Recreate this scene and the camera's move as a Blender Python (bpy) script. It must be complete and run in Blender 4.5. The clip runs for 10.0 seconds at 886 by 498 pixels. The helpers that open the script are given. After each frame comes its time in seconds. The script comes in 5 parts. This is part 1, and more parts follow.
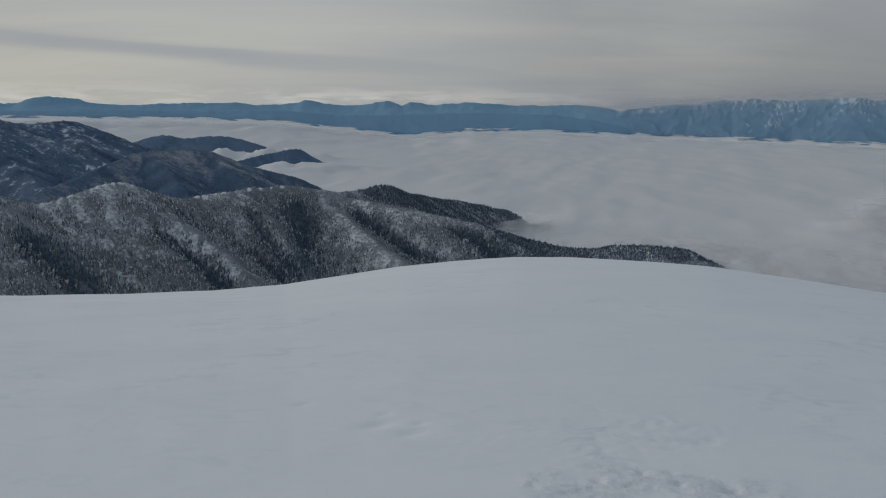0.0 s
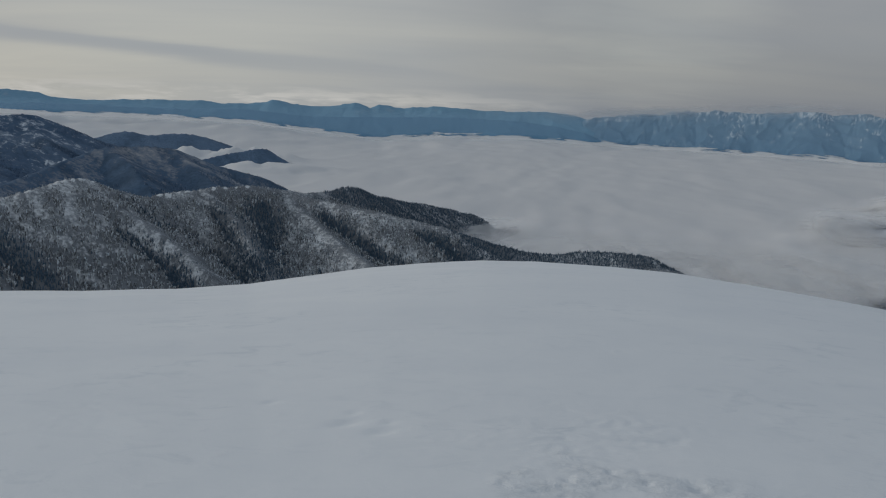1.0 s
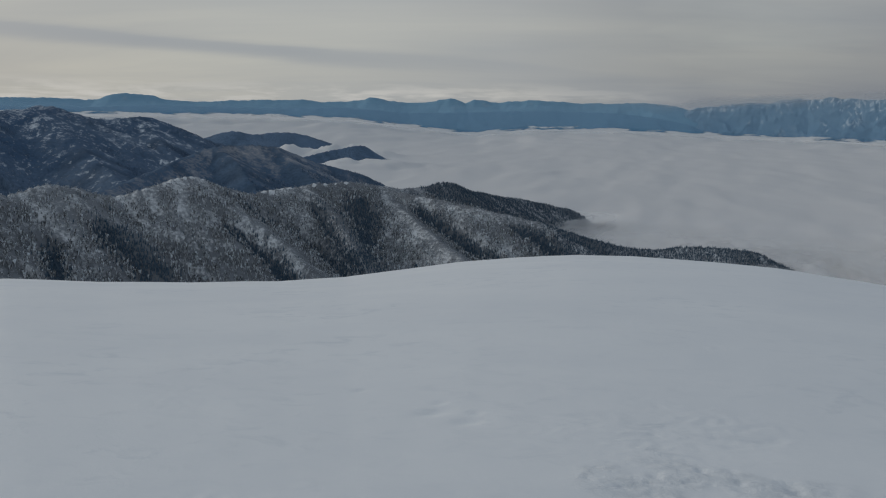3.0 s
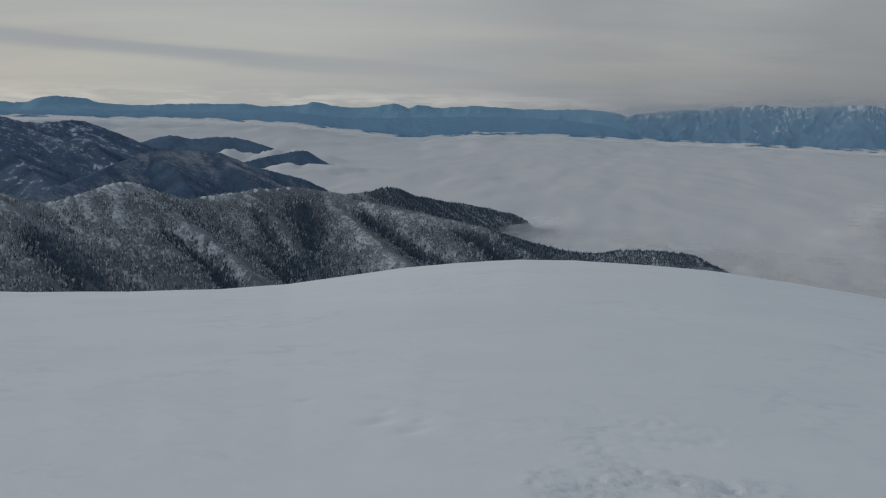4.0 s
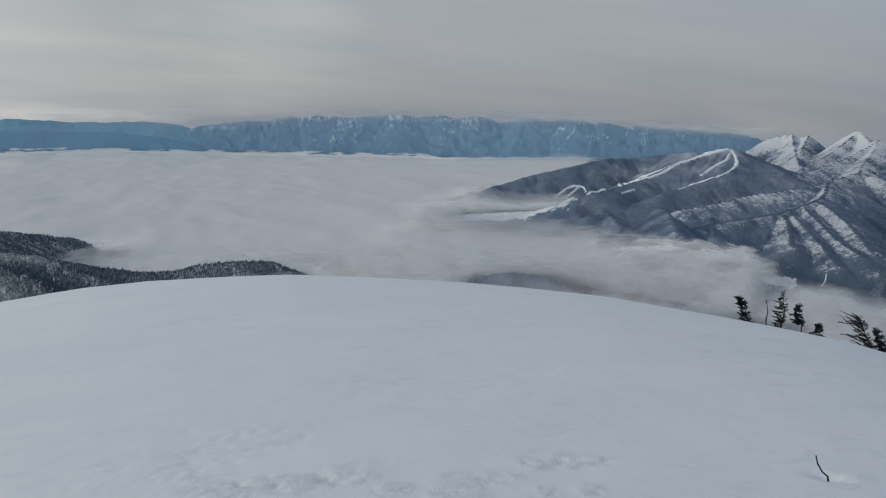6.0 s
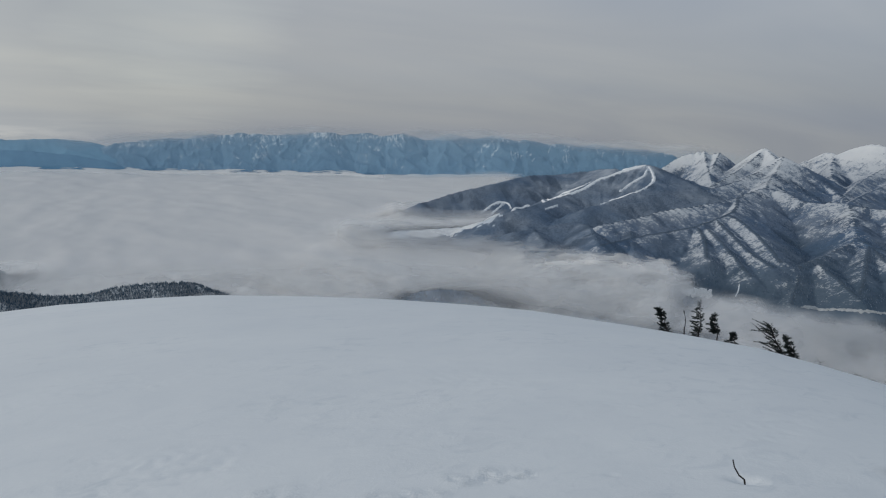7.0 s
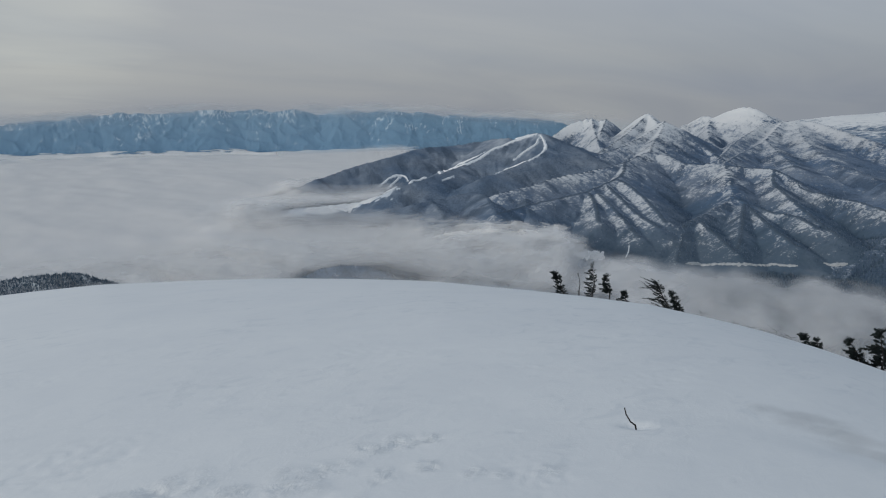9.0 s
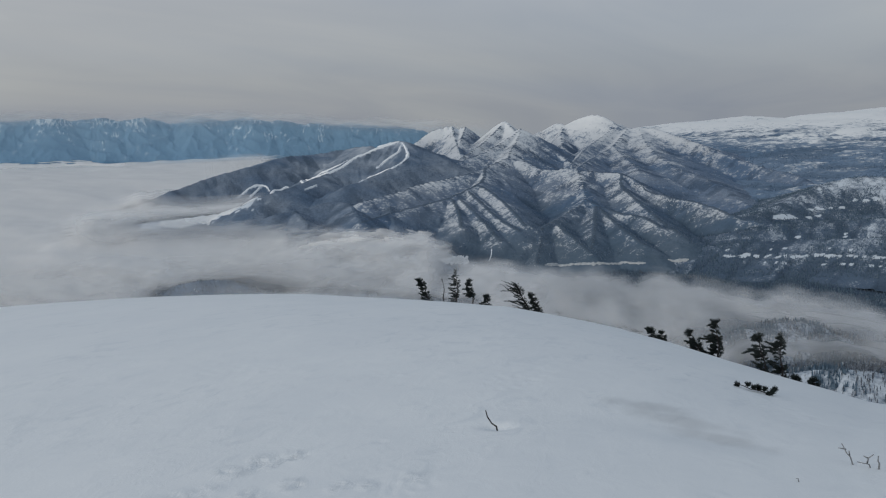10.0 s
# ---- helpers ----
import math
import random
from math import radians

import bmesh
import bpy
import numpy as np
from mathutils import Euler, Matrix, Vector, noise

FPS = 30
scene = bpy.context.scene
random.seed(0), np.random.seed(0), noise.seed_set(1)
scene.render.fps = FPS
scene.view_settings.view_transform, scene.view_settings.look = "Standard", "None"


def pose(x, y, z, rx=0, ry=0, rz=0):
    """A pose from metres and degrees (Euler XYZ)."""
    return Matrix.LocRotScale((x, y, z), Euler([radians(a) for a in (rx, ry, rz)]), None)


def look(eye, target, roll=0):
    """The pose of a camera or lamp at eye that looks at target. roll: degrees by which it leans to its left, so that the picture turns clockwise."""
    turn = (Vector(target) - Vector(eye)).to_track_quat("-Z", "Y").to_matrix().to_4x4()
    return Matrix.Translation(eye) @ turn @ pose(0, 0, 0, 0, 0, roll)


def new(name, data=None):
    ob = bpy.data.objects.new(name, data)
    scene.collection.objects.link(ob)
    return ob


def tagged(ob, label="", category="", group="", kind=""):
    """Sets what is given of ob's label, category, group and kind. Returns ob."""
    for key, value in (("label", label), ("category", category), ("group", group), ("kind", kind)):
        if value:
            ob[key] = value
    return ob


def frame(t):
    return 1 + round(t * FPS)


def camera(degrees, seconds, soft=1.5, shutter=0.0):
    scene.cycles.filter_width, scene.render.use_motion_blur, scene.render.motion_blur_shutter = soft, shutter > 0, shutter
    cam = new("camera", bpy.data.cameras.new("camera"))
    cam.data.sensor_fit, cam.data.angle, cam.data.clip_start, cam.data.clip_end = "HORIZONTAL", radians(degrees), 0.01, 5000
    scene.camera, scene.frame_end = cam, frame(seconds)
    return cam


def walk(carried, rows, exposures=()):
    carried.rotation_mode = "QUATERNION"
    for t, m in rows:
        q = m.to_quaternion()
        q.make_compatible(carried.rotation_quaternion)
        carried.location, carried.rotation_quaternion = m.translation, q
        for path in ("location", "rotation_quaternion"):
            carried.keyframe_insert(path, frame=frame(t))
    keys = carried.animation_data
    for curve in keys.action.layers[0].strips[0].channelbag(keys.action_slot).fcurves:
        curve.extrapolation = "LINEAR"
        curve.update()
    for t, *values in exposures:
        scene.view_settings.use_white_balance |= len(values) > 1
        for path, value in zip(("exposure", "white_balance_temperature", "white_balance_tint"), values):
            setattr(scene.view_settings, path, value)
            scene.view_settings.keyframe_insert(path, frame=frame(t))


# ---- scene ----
cam = camera(61.65, 10.0, soft=1.15)
# seconds, metres, degrees of tilt, lean and turn
PATH = [
    (0.0, -0.024, 0.026, 1.678, -10.50, -0.32, 0.00),
    (0.5, -0.042, 0.023, 1.659, -10.09, 0.12, -2.87),
    (1.0, -0.063, 0.026, 1.647, -10.17, -1.81, -2.39),
    (1.5, -0.027, 0.008, 1.642, -10.71, -0.98, -3.90),
    (2.0, -0.035, 0.012, 1.642, -11.28, -1.52, -4.06),
    (2.5, -0.054, 0.027, 1.654, -10.93, -0.45, 2.61),
    (2.7, -0.014, 0.000, 1.635, -10.79, -0.56, 4.86),
    (3.8, -0.010, 0.008, 1.649, -10.44, -0.32, 3.31),
    (4.0, -0.012, 0.011, 1.650, -10.27, -0.89, 0.52),
    (4.5, -0.021, 0.022, 1.655, -10.79, -0.63, -8.38),
    (5.0, 0.009, 0.020, 1.655, -9.15, -0.01, -17.18),
    (5.5, 0.029, 0.025, 1.643, -9.25, 0.63, -24.67),
    (6.0, 0.025, -0.003, 1.652, -9.20, 0.07, -31.75),
    (6.2, 0.029, -0.003, 1.648, -8.88, -0.53, -33.59),
    (7.5, 0.080, 0.024, 1.632, -7.58, 0.77, -39.36),
    (8.0, 0.056, 0.008, 1.646, -7.75, 0.35, -41.51),
    (8.5, 0.061, 0.006, 1.640, -7.98, 0.77, -41.46),
    (9.0, 0.016, -0.049, 1.643, -10.06, 1.73, -45.50),
    (9.5, 0.003, -0.070, 1.659, -12.65, 1.64, -49.76),
    (10.0, 0.014, -0.103, 1.672, -9.79, 1.92, -56.01),
]
walk(cam, [(t, pose(x, y, z, 90 + tilt, lean, turn)) for t, x, y, z, tilt, lean, turn in PATH],
     exposures=[(0.0, -0.16), (2.0, -0.17), (4.5, -0.17), (5.0, -0.02), (5.5, 0.16), (7.5, 0.22), (10.0, 0.28)])

# ---- world and sun ----
SUN_AZ, SUN_EL = -72.0, 19.0
world = bpy.data.worlds.new("overcast")
scene.world = world
world.use_nodes = True
wt = world.node_tree
wt.nodes.clear()


def wnode(kind, **sets):
    n = wt.nodes.new(kind)
    for k, val in sets.items():
        n.inputs[k].default_value = val
    return n


def wlink(a, b):
    wt.links.new(a, b)


sky = wt.nodes.new("ShaderNodeTexSky")
sky.sky_type = "NISHITA"
sky.sun_disc = False
sky.sun_elevation = radians(SUN_EL)
sky.sun_rotation = radians(SUN_AZ)
sky.dust_density = 3.0
coord = wt.nodes.new("ShaderNodeTexCoord")
split = wt.nodes.new("ShaderNodeSeparateXYZ")
wlink(coord.outputs["Generated"], split.inputs[0])


def wmath(op, a, b=None, clamp=False):
    n = wt.nodes.new("ShaderNodeMath")
    n.operation, n.use_clamp = op, clamp
    for i, s in enumerate((a, b)):
        if s is None:
            continue
        if isinstance(s, (int, float)):
            n.inputs[i].default_value = s
        else:
            wlink(s, n.inputs[i])
    return n.outputs[0]


# the cloud deck is a flat sheet overhead: the streaks crowd together towards the horizon
up = wmath("ADD", wmath("MAXIMUM", split.outputs["Z"], 0.0), 0.13)
plane = wt.nodes.new("ShaderNodeCombineXYZ")
wlink(wmath("DIVIDE", split.outputs["X"], up), plane.inputs[0])
wlink(wmath("DIVIDE", split.outputs["Y"], up), plane.inputs[1])


def cloud_noise(scale, detail, stretch, turn, distort=0.4):
    m = wt.nodes.new("ShaderNodeMapping")
    m.inputs["Scale"].default_value = stretch
    m.inputs["Rotation"].default_value = (0, 0, radians(turn))
    wlink(plane.outputs[0], m.inputs[0])
    n = wnode("ShaderNodeTexNoise", Scale=scale, Detail=detail, Roughness=0.55, Distortion=distort)
    wlink(m.outputs[0], n.inputs["Vector"])
    return n.outputs["Fac"]


def wramp(fac, stops):
    n = wt.nodes.new("ShaderNodeValToRGB")
    e = n.color_ramp.elements
    while len(e) < len(stops):
        e.new(0.5)
    for el, (p, c) in zip(e, stops):
        el.position, el.color = p, (*c, 1)
    wlink(fac, n.inputs[0])
    return n.outputs[0]


def wmix(kind, fac, a, b):
    n = wt.nodes.new("ShaderNodeMix")
    n.data_type, n.blend_type = "RGBA", kind
    for i, s in ((0, fac), (6, a), (7, b)):
        if isinstance(s, (int, float, tuple)):
            n.inputs[i].default_value = s
        else:
            wlink(s, n.inputs[i])
    return n.outputs[2]


broad = wramp(cloud_noise(0.20, 3, (0.6, 1.2, 1), -18), [(0.30, (3.2, 3.47, 3.82)), (0.50, (3.85, 3.93, 3.92)), (0.70, (4.5, 4.52, 4.28))])
streak = wramp(cloud_noise(0.6, 4, (0.55, 1.1, 1), -12, 0.8), [(0.35, (0.87, 0.895, 0.945)), (0.65, (1.08, 1.07, 1.05))])
deck = wmix("MULTIPLY", 0.65, broad, streak)
# thicker and bluer overhead, brighter towards the sun's side
deck = wmix("MULTIPLY", 1.0, deck, wramp(wmath("ADD", split.outputs["Z"], 0.0, True), [(0.0, (1.0, 1.0, 0.995)), (0.14, (1.0, 1.0, 1.0)), (0.45, (0.78, 0.86, 0.965)), (1.0, (0.74, 0.84, 0.965))]))
side = wmath("ADD", wmath("MULTIPLY", split.outputs["X"], 0.5), 0.5, True)
deck = wmix("MULTIPLY", 1.0, deck, wramp(side, [(0.12, (1.18, 1.17, 1.13)), (0.4, (1.20, 1.20, 1.18)), (0.5, (1.14, 1.145, 1.14)), (0.56, (1.0, 1.01, 1.02)), (0.62, (0.86, 0.88, 0.91)), (0.75, (0.86, 0.88, 0.915)), (0.95, (0.82, 0.85, 0.90))]))
# in the east the deck is thick and grey low down, thinner and paler above
east = wramp(wmath("ADD", split.outputs["Z"], 0.0, True), [(0.0, (0.80, 0.81, 0.84)), (0.05, (0.86, 0.865, 0.89)), (0.10, (0.985, 0.975, 0.98)), (0.15, (1.06, 1.04, 1.03)), (0.22, (1.16, 1.14, 1.12)), (0.4, (1.1, 1.1, 1.1)), (1.0, (1, 1, 1))])
deck = wmix("MULTIPLY", wramp(side, [(0.6, (0, 0, 0)), (0.74, (1, 1, 1))]), deck, east)
# a slanting blue-grey cloud bank low in the west
tilt = wmath("ADD", split.outputs["Z"], wmath("MULTIPLY", split.outputs["X"], 0.057))
tilt = wmath("ADD", tilt, wmath("MULTIPLY", wmath("SUBTRACT", cloud_noise(0.9, 4, (0.5, 1.2, 1), -12, 0.6), 0.5), 0.02))
shelf = wramp(tilt, [(0.0, (0, 0, 0)), (0.038, (0, 0, 0)), (0.048, (0.85, 0.85, 0.85)), (0.058, (0.9, 0.9, 0.9)), (0.064, (0, 0, 0)), (1.0, (0, 0, 0))])
deck = wmix("MIX", wmix("MULTIPLY", 1.0, shelf, wramp(side, [(0.36, (1, 1, 1)), (0.56, (0, 0, 0))])), deck, (3.3, 3.6, 4.0, 1))
# thin places in the deck, where the light comes through
for az, el, wide, much in ((18.0, 9.8, 0.012, 0.2), (-14.0, 9.0, 0.030, 0.05)):
    ca = math.cos(radians(el))
    way = wmath("ADD", wmath("ADD", wmath("MULTIPLY", split.outputs["X"], math.sin(radians(az)) * ca), wmath("MULTIPLY", split.outputs["Y"], math.cos(radians(az)) * ca)), wmath("MULTIPLY", split.outputs["Z"], math.sin(radians(el))))
    way = wmath("ADD", way, wmath("MULTIPLY", wmath("SUBTRACT", cloud_noise(1.6, 4, (0.6, 1.2, 1), -12, 0.5), 0.5), wide * 1.6))
    deck = wmix("MULTIPLY", 1.0, deck, wramp(way, [(0.0, (1, 1, 1)), (1 - wide, (1, 1, 1)), (1.0, (1 + much, 1 + much * 0.96, 1 + much * 0.7))]))
# low bright cumulus on the far horizon
heap = wt.nodes.new("ShaderNodeMapping")
heap.inputs["Scale"].default_value = (9, 9, 75)
wlink(coord.outputs["Generated"], heap.inputs[0])
puffs = wnode("ShaderNodeTexNoise", Scale=1.0, Detail=5, Roughness=0.6, Distortion=0.3)
wlink(heap.outputs[0], puffs.inputs["Vector"])
band = wramp(split.outputs["Z"], [(0.0, (1, 1, 1)), (0.016, (1, 1, 1)), (0.034, (0, 0, 0)), (1.0, (0, 0, 0))])
west = wramp(side, [(0.45, (1, 1, 1)), (0.62, (0, 0, 0))])
lump = wmix("MULTIPLY", 1.0, wmix("MULTIPLY", 1.0, band, west), wramp(puffs.outputs["Fac"], [(0.46, (0, 0, 0)), (0.6, (0.9, 0.9, 0.9))]))
deck = wmix("MIX", lump, deck, (6.3, 6.25, 6.0, 1))
both = wmix("MIX", 0.9, sky.outputs[0], deck)
back = wnode("ShaderNodeBackground", Strength=0.1)
wlink(both, back.inputs[0])
wout = wt.nodes.new("ShaderNodeOutputWorld")
wlink(back.outputs[0], wout.inputs[0])

sun = new("sun", bpy.data.lights.new("sun", "SUN"))
sun.data.energy = 0.9
sun.data.angle = radians(14)
sun.data.color = (1.0, 0.95, 0.87)
sa, se = radians(SUN_AZ), radians(SUN_EL)
sun.matrix_world = look((math.sin(sa) * math.cos(se) * 100, math.cos(sa) * math.cos(se) * 100, math.sin(se) * 100), (0, 0, 0))


# ---- materials ----
class Mat:
    """A node material with short calls."""

    def __init__(self, name, rough=0.8, spec=0.3):
        self.m = bpy.data.materials.new(name)
        self.m.use_nodes = True
        self.t = self.m.node_tree
        self.b = self.t.nodes["Principled BSDF"]
        self.b.inputs["Roughness"].default_value = rough
        self.b.inputs["Specular IOR Level"].default_value = spec
        self.geo = self.t.nodes.new("ShaderNodeNewGeometry")

    def put(self, a, b):
        self.t.links.new(a, b)

    def noise(self, scale, detail=4, rough=0.55, stretch=(1, 1, 1), distort=0.0):
        mp = self.t.nodes.new("ShaderNodeMapping")
        mp.inputs["Scale"].default_value = stretch
        self.put(self.geo.outputs["Position"], mp.inputs[0])
        n = self.t.nodes.new("ShaderNodeTexNoise")
        for k, val in (("Scale", scale), ("Detail", detail), ("Roughness", rough), ("Distortion", distort)):
            n.inputs[k].default_value = val
        self.put(mp.outputs[0], n.inputs["Vector"])
        return n.outputs["Fac"]

    def math(self, op, a, b=None, clamp=False):
        n = self.t.nodes.new("ShaderNodeMath")
        n.operation, n.use_clamp = op, clamp
        for i, s in enumerate((a, b)):
            if s is None:
                continue
            if isinstance(s, (int, float)):
                n.inputs[i].default_value = s
            else:
                self.put(s, n.inputs[i])
        return n.outputs[0]

    def span(self, v, lo, hi, to_lo=0.0, to_hi=1.0):
        n = self.t.nodes.new("ShaderNodeMapRange")
        for i, s in enumerate((v, lo, hi, to_lo, to_hi)):
            if isinstance(s, (int, float)):
                n.inputs[i].default_value = s
            else:
                self.put(s, n.inputs[i])
        return n.outputs[0]

    def ramp(self, fac, stops):
        n = self.t.nodes.new("ShaderNodeValToRGB")
        e = n.color_ramp.elements
        while len(e) < len(stops):
            e.new(0.5)
        for el, (p, c) in zip(e, stops):
            el.position, el.color = p, (*c, 1)
        self.put(fac, n.inputs[0])
        return n.outputs[0]

    def mix(self, fac, a, b, kind="MIX"):
        n = self.t.nodes.new("ShaderNodeMix")
        n.data_type, n.blend_type = "RGBA", kind
        for i, s in ((0, fac), (6, a), (7, b)):
            if isinstance(s, tuple):
                n.inputs[i].default_value = (*s, 1)
            elif isinstance(s, (int, float)):
                n.inputs[i].default_value = s
            else:
                self.put(s, n.inputs[i])
        return n.outputs[2]

    def color(self, c):
        if isinstance(c, tuple):
            self.b.inputs["Base Color"].default_value = (*c, 1)
        else:
            self.put(c, self.b.inputs["Base Color"])
        return self

    def bump(self, h, strength, dist):
        n = self.t.nodes.new("ShaderNodeBump")
        n.inputs["Strength"].default_value, n.inputs["Distance"].default_value = strength, dist
        self.put(h, n.inputs["Height"])
        self.put(n.outputs[0], self.b.inputs["Normal"])
        return self

    def attr(self, name):
        n = self.t.nodes.new("ShaderNodeAttribute")
        n.attribute_name = name
        return n.outputs["Fac"]

    def normal(self, axis):
        n = self.t.nodes.new("ShaderNodeSeparateXYZ")
        self.put(self.geo.outputs["Normal"], n.inputs[0])
        return n.outputs[axis]

    def place(self, axis):
        n = self.t.nodes.new("ShaderNodeSeparateXYZ")
        self.put(self.geo.outputs["Position"], n.inputs[0])
        return n.outputs[axis]


def snow_material():
    k = Mat("packed_snow", 0.62, 0.25)
    drift = k.noise(0.35, 4, 0.5, (1, 2.2, 1), 0.6)
    crust = k.noise(3.2, 5, 0.6, (1, 1.8, 1), 0.8)
    grain = k.noise(60, 3, 0.6)
    c = k.ramp(drift, [(0.3, (0.80, 0.82, 0.84)), (0.7, (0.85, 0.865, 0.875))])
    worn = k.span(k.noise(0.55, 3, 0.5, (1, 1.3, 1), 0.4), 0.46, 0.6, 0.12, 0.7)
    c = k.mix(k.math("MULTIPLY", k.span(crust, 0.52, 0.72, 0.0, 1.0), worn), c, (0.68, 0.715, 0.75))
    c = k.mix(k.math("MULTIPLY", k.attr("scoured"), k.span(crust, 0.3, 0.7, 0.7, 1.0)), c, (0.52, 0.535, 0.55))
    # broken crust: coarse, icy and a little greyer
    icy = k.math("MULTIPLY", k.attr("crust"), k.span(k.noise(9, 4, 0.65, (1, 1.4, 1), 0.8), 0.42, 0.62, 0.05, 0.5))
    c = k.mix(icy, c, (0.60, 0.63, 0.66))
    k.color(c)
    flakes = k.noise(13, 4, 0.6, (1, 1.5, 1), 1.0)
    h = k.math("ADD", k.math("MULTIPLY", crust, 0.8), k.math("MULTIPLY", grain, 0.08))
    h = k.math("ADD", h, k.math("MULTIPLY", k.math("MULTIPLY", flakes, worn), 0.6))
    h = k.math("ADD", h, k.math("MULTIPLY", k.math("MULTIPLY", flakes, k.attr("crust")), 1.3))
    return k.bump(h, 0.3, 0.02).m


def land_material(name, forest_a, forest_b, snow, snow_lo, snow_hi, speck, tone=0.5, aspect=0.25, toward=(-0.7, 0.6), grain=0.4, stripe=0.10, hollow=0.6, mottle=0.5, crisp=0.16, foot=-0.34, top=0.5, speckle=0.9, conifer=None, brow=0.0, rim=0.0, reach=45.0, least=1.0, patch=0.0):
    """Snowy ground under leafless and coniferous woods: patchy by stand, by aspect, by gully and by height."""
    # both wood colours shift towards blue, standing in for distance haze
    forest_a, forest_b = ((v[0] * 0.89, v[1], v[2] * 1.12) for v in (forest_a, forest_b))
    k = Mat(name, 0.9, 0.1)
    stand = k.noise(0.006 * speck, 5, 0.6, (1, 1, 1), 0.5)
    fine = k.noise(grain, 3, 0.7, (1, 1, 0.4))
    mid = k.noise(0.045 * speck, 4, 0.65)
    woods = k.mix(k.span(stand, 0.35, 0.65), forest_a, forest_b)
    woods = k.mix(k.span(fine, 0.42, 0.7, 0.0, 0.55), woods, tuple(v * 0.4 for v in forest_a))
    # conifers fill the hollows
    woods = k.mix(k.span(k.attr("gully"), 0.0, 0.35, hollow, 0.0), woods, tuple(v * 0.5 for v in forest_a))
    high = k.span(k.place("Z"), snow_lo, snow_hi, foot, top)
    face = k.math("ADD", k.math("MULTIPLY", k.normal("X"), toward[0] * aspect), k.math("MULTIPLY", k.normal("Y"), toward[1] * aspect))
    s = k.math("ADD", k.math("ADD", k.math("MULTIPLY", k.math("SUBTRACT", fine, 0.5), speckle), k.math("MULTIPLY", mid, mottle)), k.math("ADD", high, face))
    s = k.math("ADD", s, k.math("MULTIPLY", k.math("SUBTRACT", stand, 0.5), 0.5))
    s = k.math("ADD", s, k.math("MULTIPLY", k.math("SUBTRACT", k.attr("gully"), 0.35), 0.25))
    if patch:
        s = k.math("ADD", s, k.math("MULTIPLY", k.math("SUBTRACT", k.noise(0.017 * speck, 3, 0.6, (1, 1, 0.6), 0.8), 0.5), patch))
    s = k.math("ADD", s, k.math("MULTIPLY", k.attr("stripe"), stripe))
    if conifer:
        # below this height the woods are nearly pure conifer
        deep = k.span(k.math("ADD", k.place("Z"), k.math("MULTIPLY", mid, 60)), conifer[0] + 30, conifer[1] + 30, 1.0, 0.0)
        woods = k.mix(k.math("MULTIPLY", deep, 0.7), woods, (0.065, 0.10, 0.135))
        s = k.math("SUBTRACT", s, k.math("MULTIPLY", deep, 0.12))
    if brow:
        # snow lies longest on the upper slopes, under a dark comb of conifers on the crest
        s = k.math("ADD", s, k.span(k.math("ADD", k.attr("crest"), k.math("MULTIPLY", mid, 25)), 8, reach, brow, 0.0))
        s = k.math("SUBTRACT", s, k.span(k.place("Z"), snow_lo + 10, snow_lo + 110, brow * 0.25, 0.0))
        comb = k.math("MULTIPLY", k.span(k.attr("crest"), 1.5, 5.0, rim, 0.0), k.span(k.place("Z"), snow_hi - 30, snow_hi, 1.0, 0.0))
        woods = k.mix(k.math("MULTIPLY", comb, 0.8, True), woods, (0.07, 0.095, 0.125))
        s = k.math("SUBTRACT", s, comb)
    s = k.math("ADD", s, k.attr("open"))
    cover = k.span(s, 0.12 + mottle * 0.5 - crisp + tone * 0.2, 0.12 + mottle * 0.5 + crisp + tone * 0.2)
    if least < 1.0:
        # under the tree line the snow shows only between the trunks
        cover = k.math("MULTIPLY", cover, k.math("MAXIMUM", k.span(k.place("Z"), snow_hi - 70, snow_hi + 5, least, 1.0), k.span(k.attr("open"), 0.3, 0.6)))
    k.color(k.mix(cover, woods, snow))
    return k.m


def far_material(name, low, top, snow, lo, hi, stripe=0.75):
    """A far range: woods coloured blue and paler with height for haze, with snow lying in the couloirs."""
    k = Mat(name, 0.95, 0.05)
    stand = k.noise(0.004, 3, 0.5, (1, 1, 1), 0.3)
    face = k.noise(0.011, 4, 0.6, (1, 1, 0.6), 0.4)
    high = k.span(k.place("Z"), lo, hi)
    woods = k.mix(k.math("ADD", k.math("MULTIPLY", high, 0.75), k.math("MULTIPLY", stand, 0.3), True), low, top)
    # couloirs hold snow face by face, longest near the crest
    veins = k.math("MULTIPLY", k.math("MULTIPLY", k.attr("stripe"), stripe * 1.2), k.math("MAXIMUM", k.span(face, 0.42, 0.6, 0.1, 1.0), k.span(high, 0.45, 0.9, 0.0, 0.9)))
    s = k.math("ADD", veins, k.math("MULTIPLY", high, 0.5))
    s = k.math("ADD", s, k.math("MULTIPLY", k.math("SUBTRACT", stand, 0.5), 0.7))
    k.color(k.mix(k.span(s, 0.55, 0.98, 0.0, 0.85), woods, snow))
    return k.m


def plain(name, c, rough=0.8, spec=0.3, vary=0.25, scale=20.0):
    k = Mat(name, rough, spec)
    k.color(k.mix(k.noise(scale, 3), tuple(v * (1 - vary) for v in c), tuple(min(1, v * (1 + vary)) for v in c)))
    return k.m


def wood_crowns(name, stops):
    k = Mat(name, 0.9, 0.1)
    # crowns shift towards blue as well, for the haze of distance
    k.color(k.ramp(k.geo.outputs["Random Per Island"], [(p, (c[0] * 0.90, c[1], c[2] * 1.10)) for p, c in stops]))
    return k.m


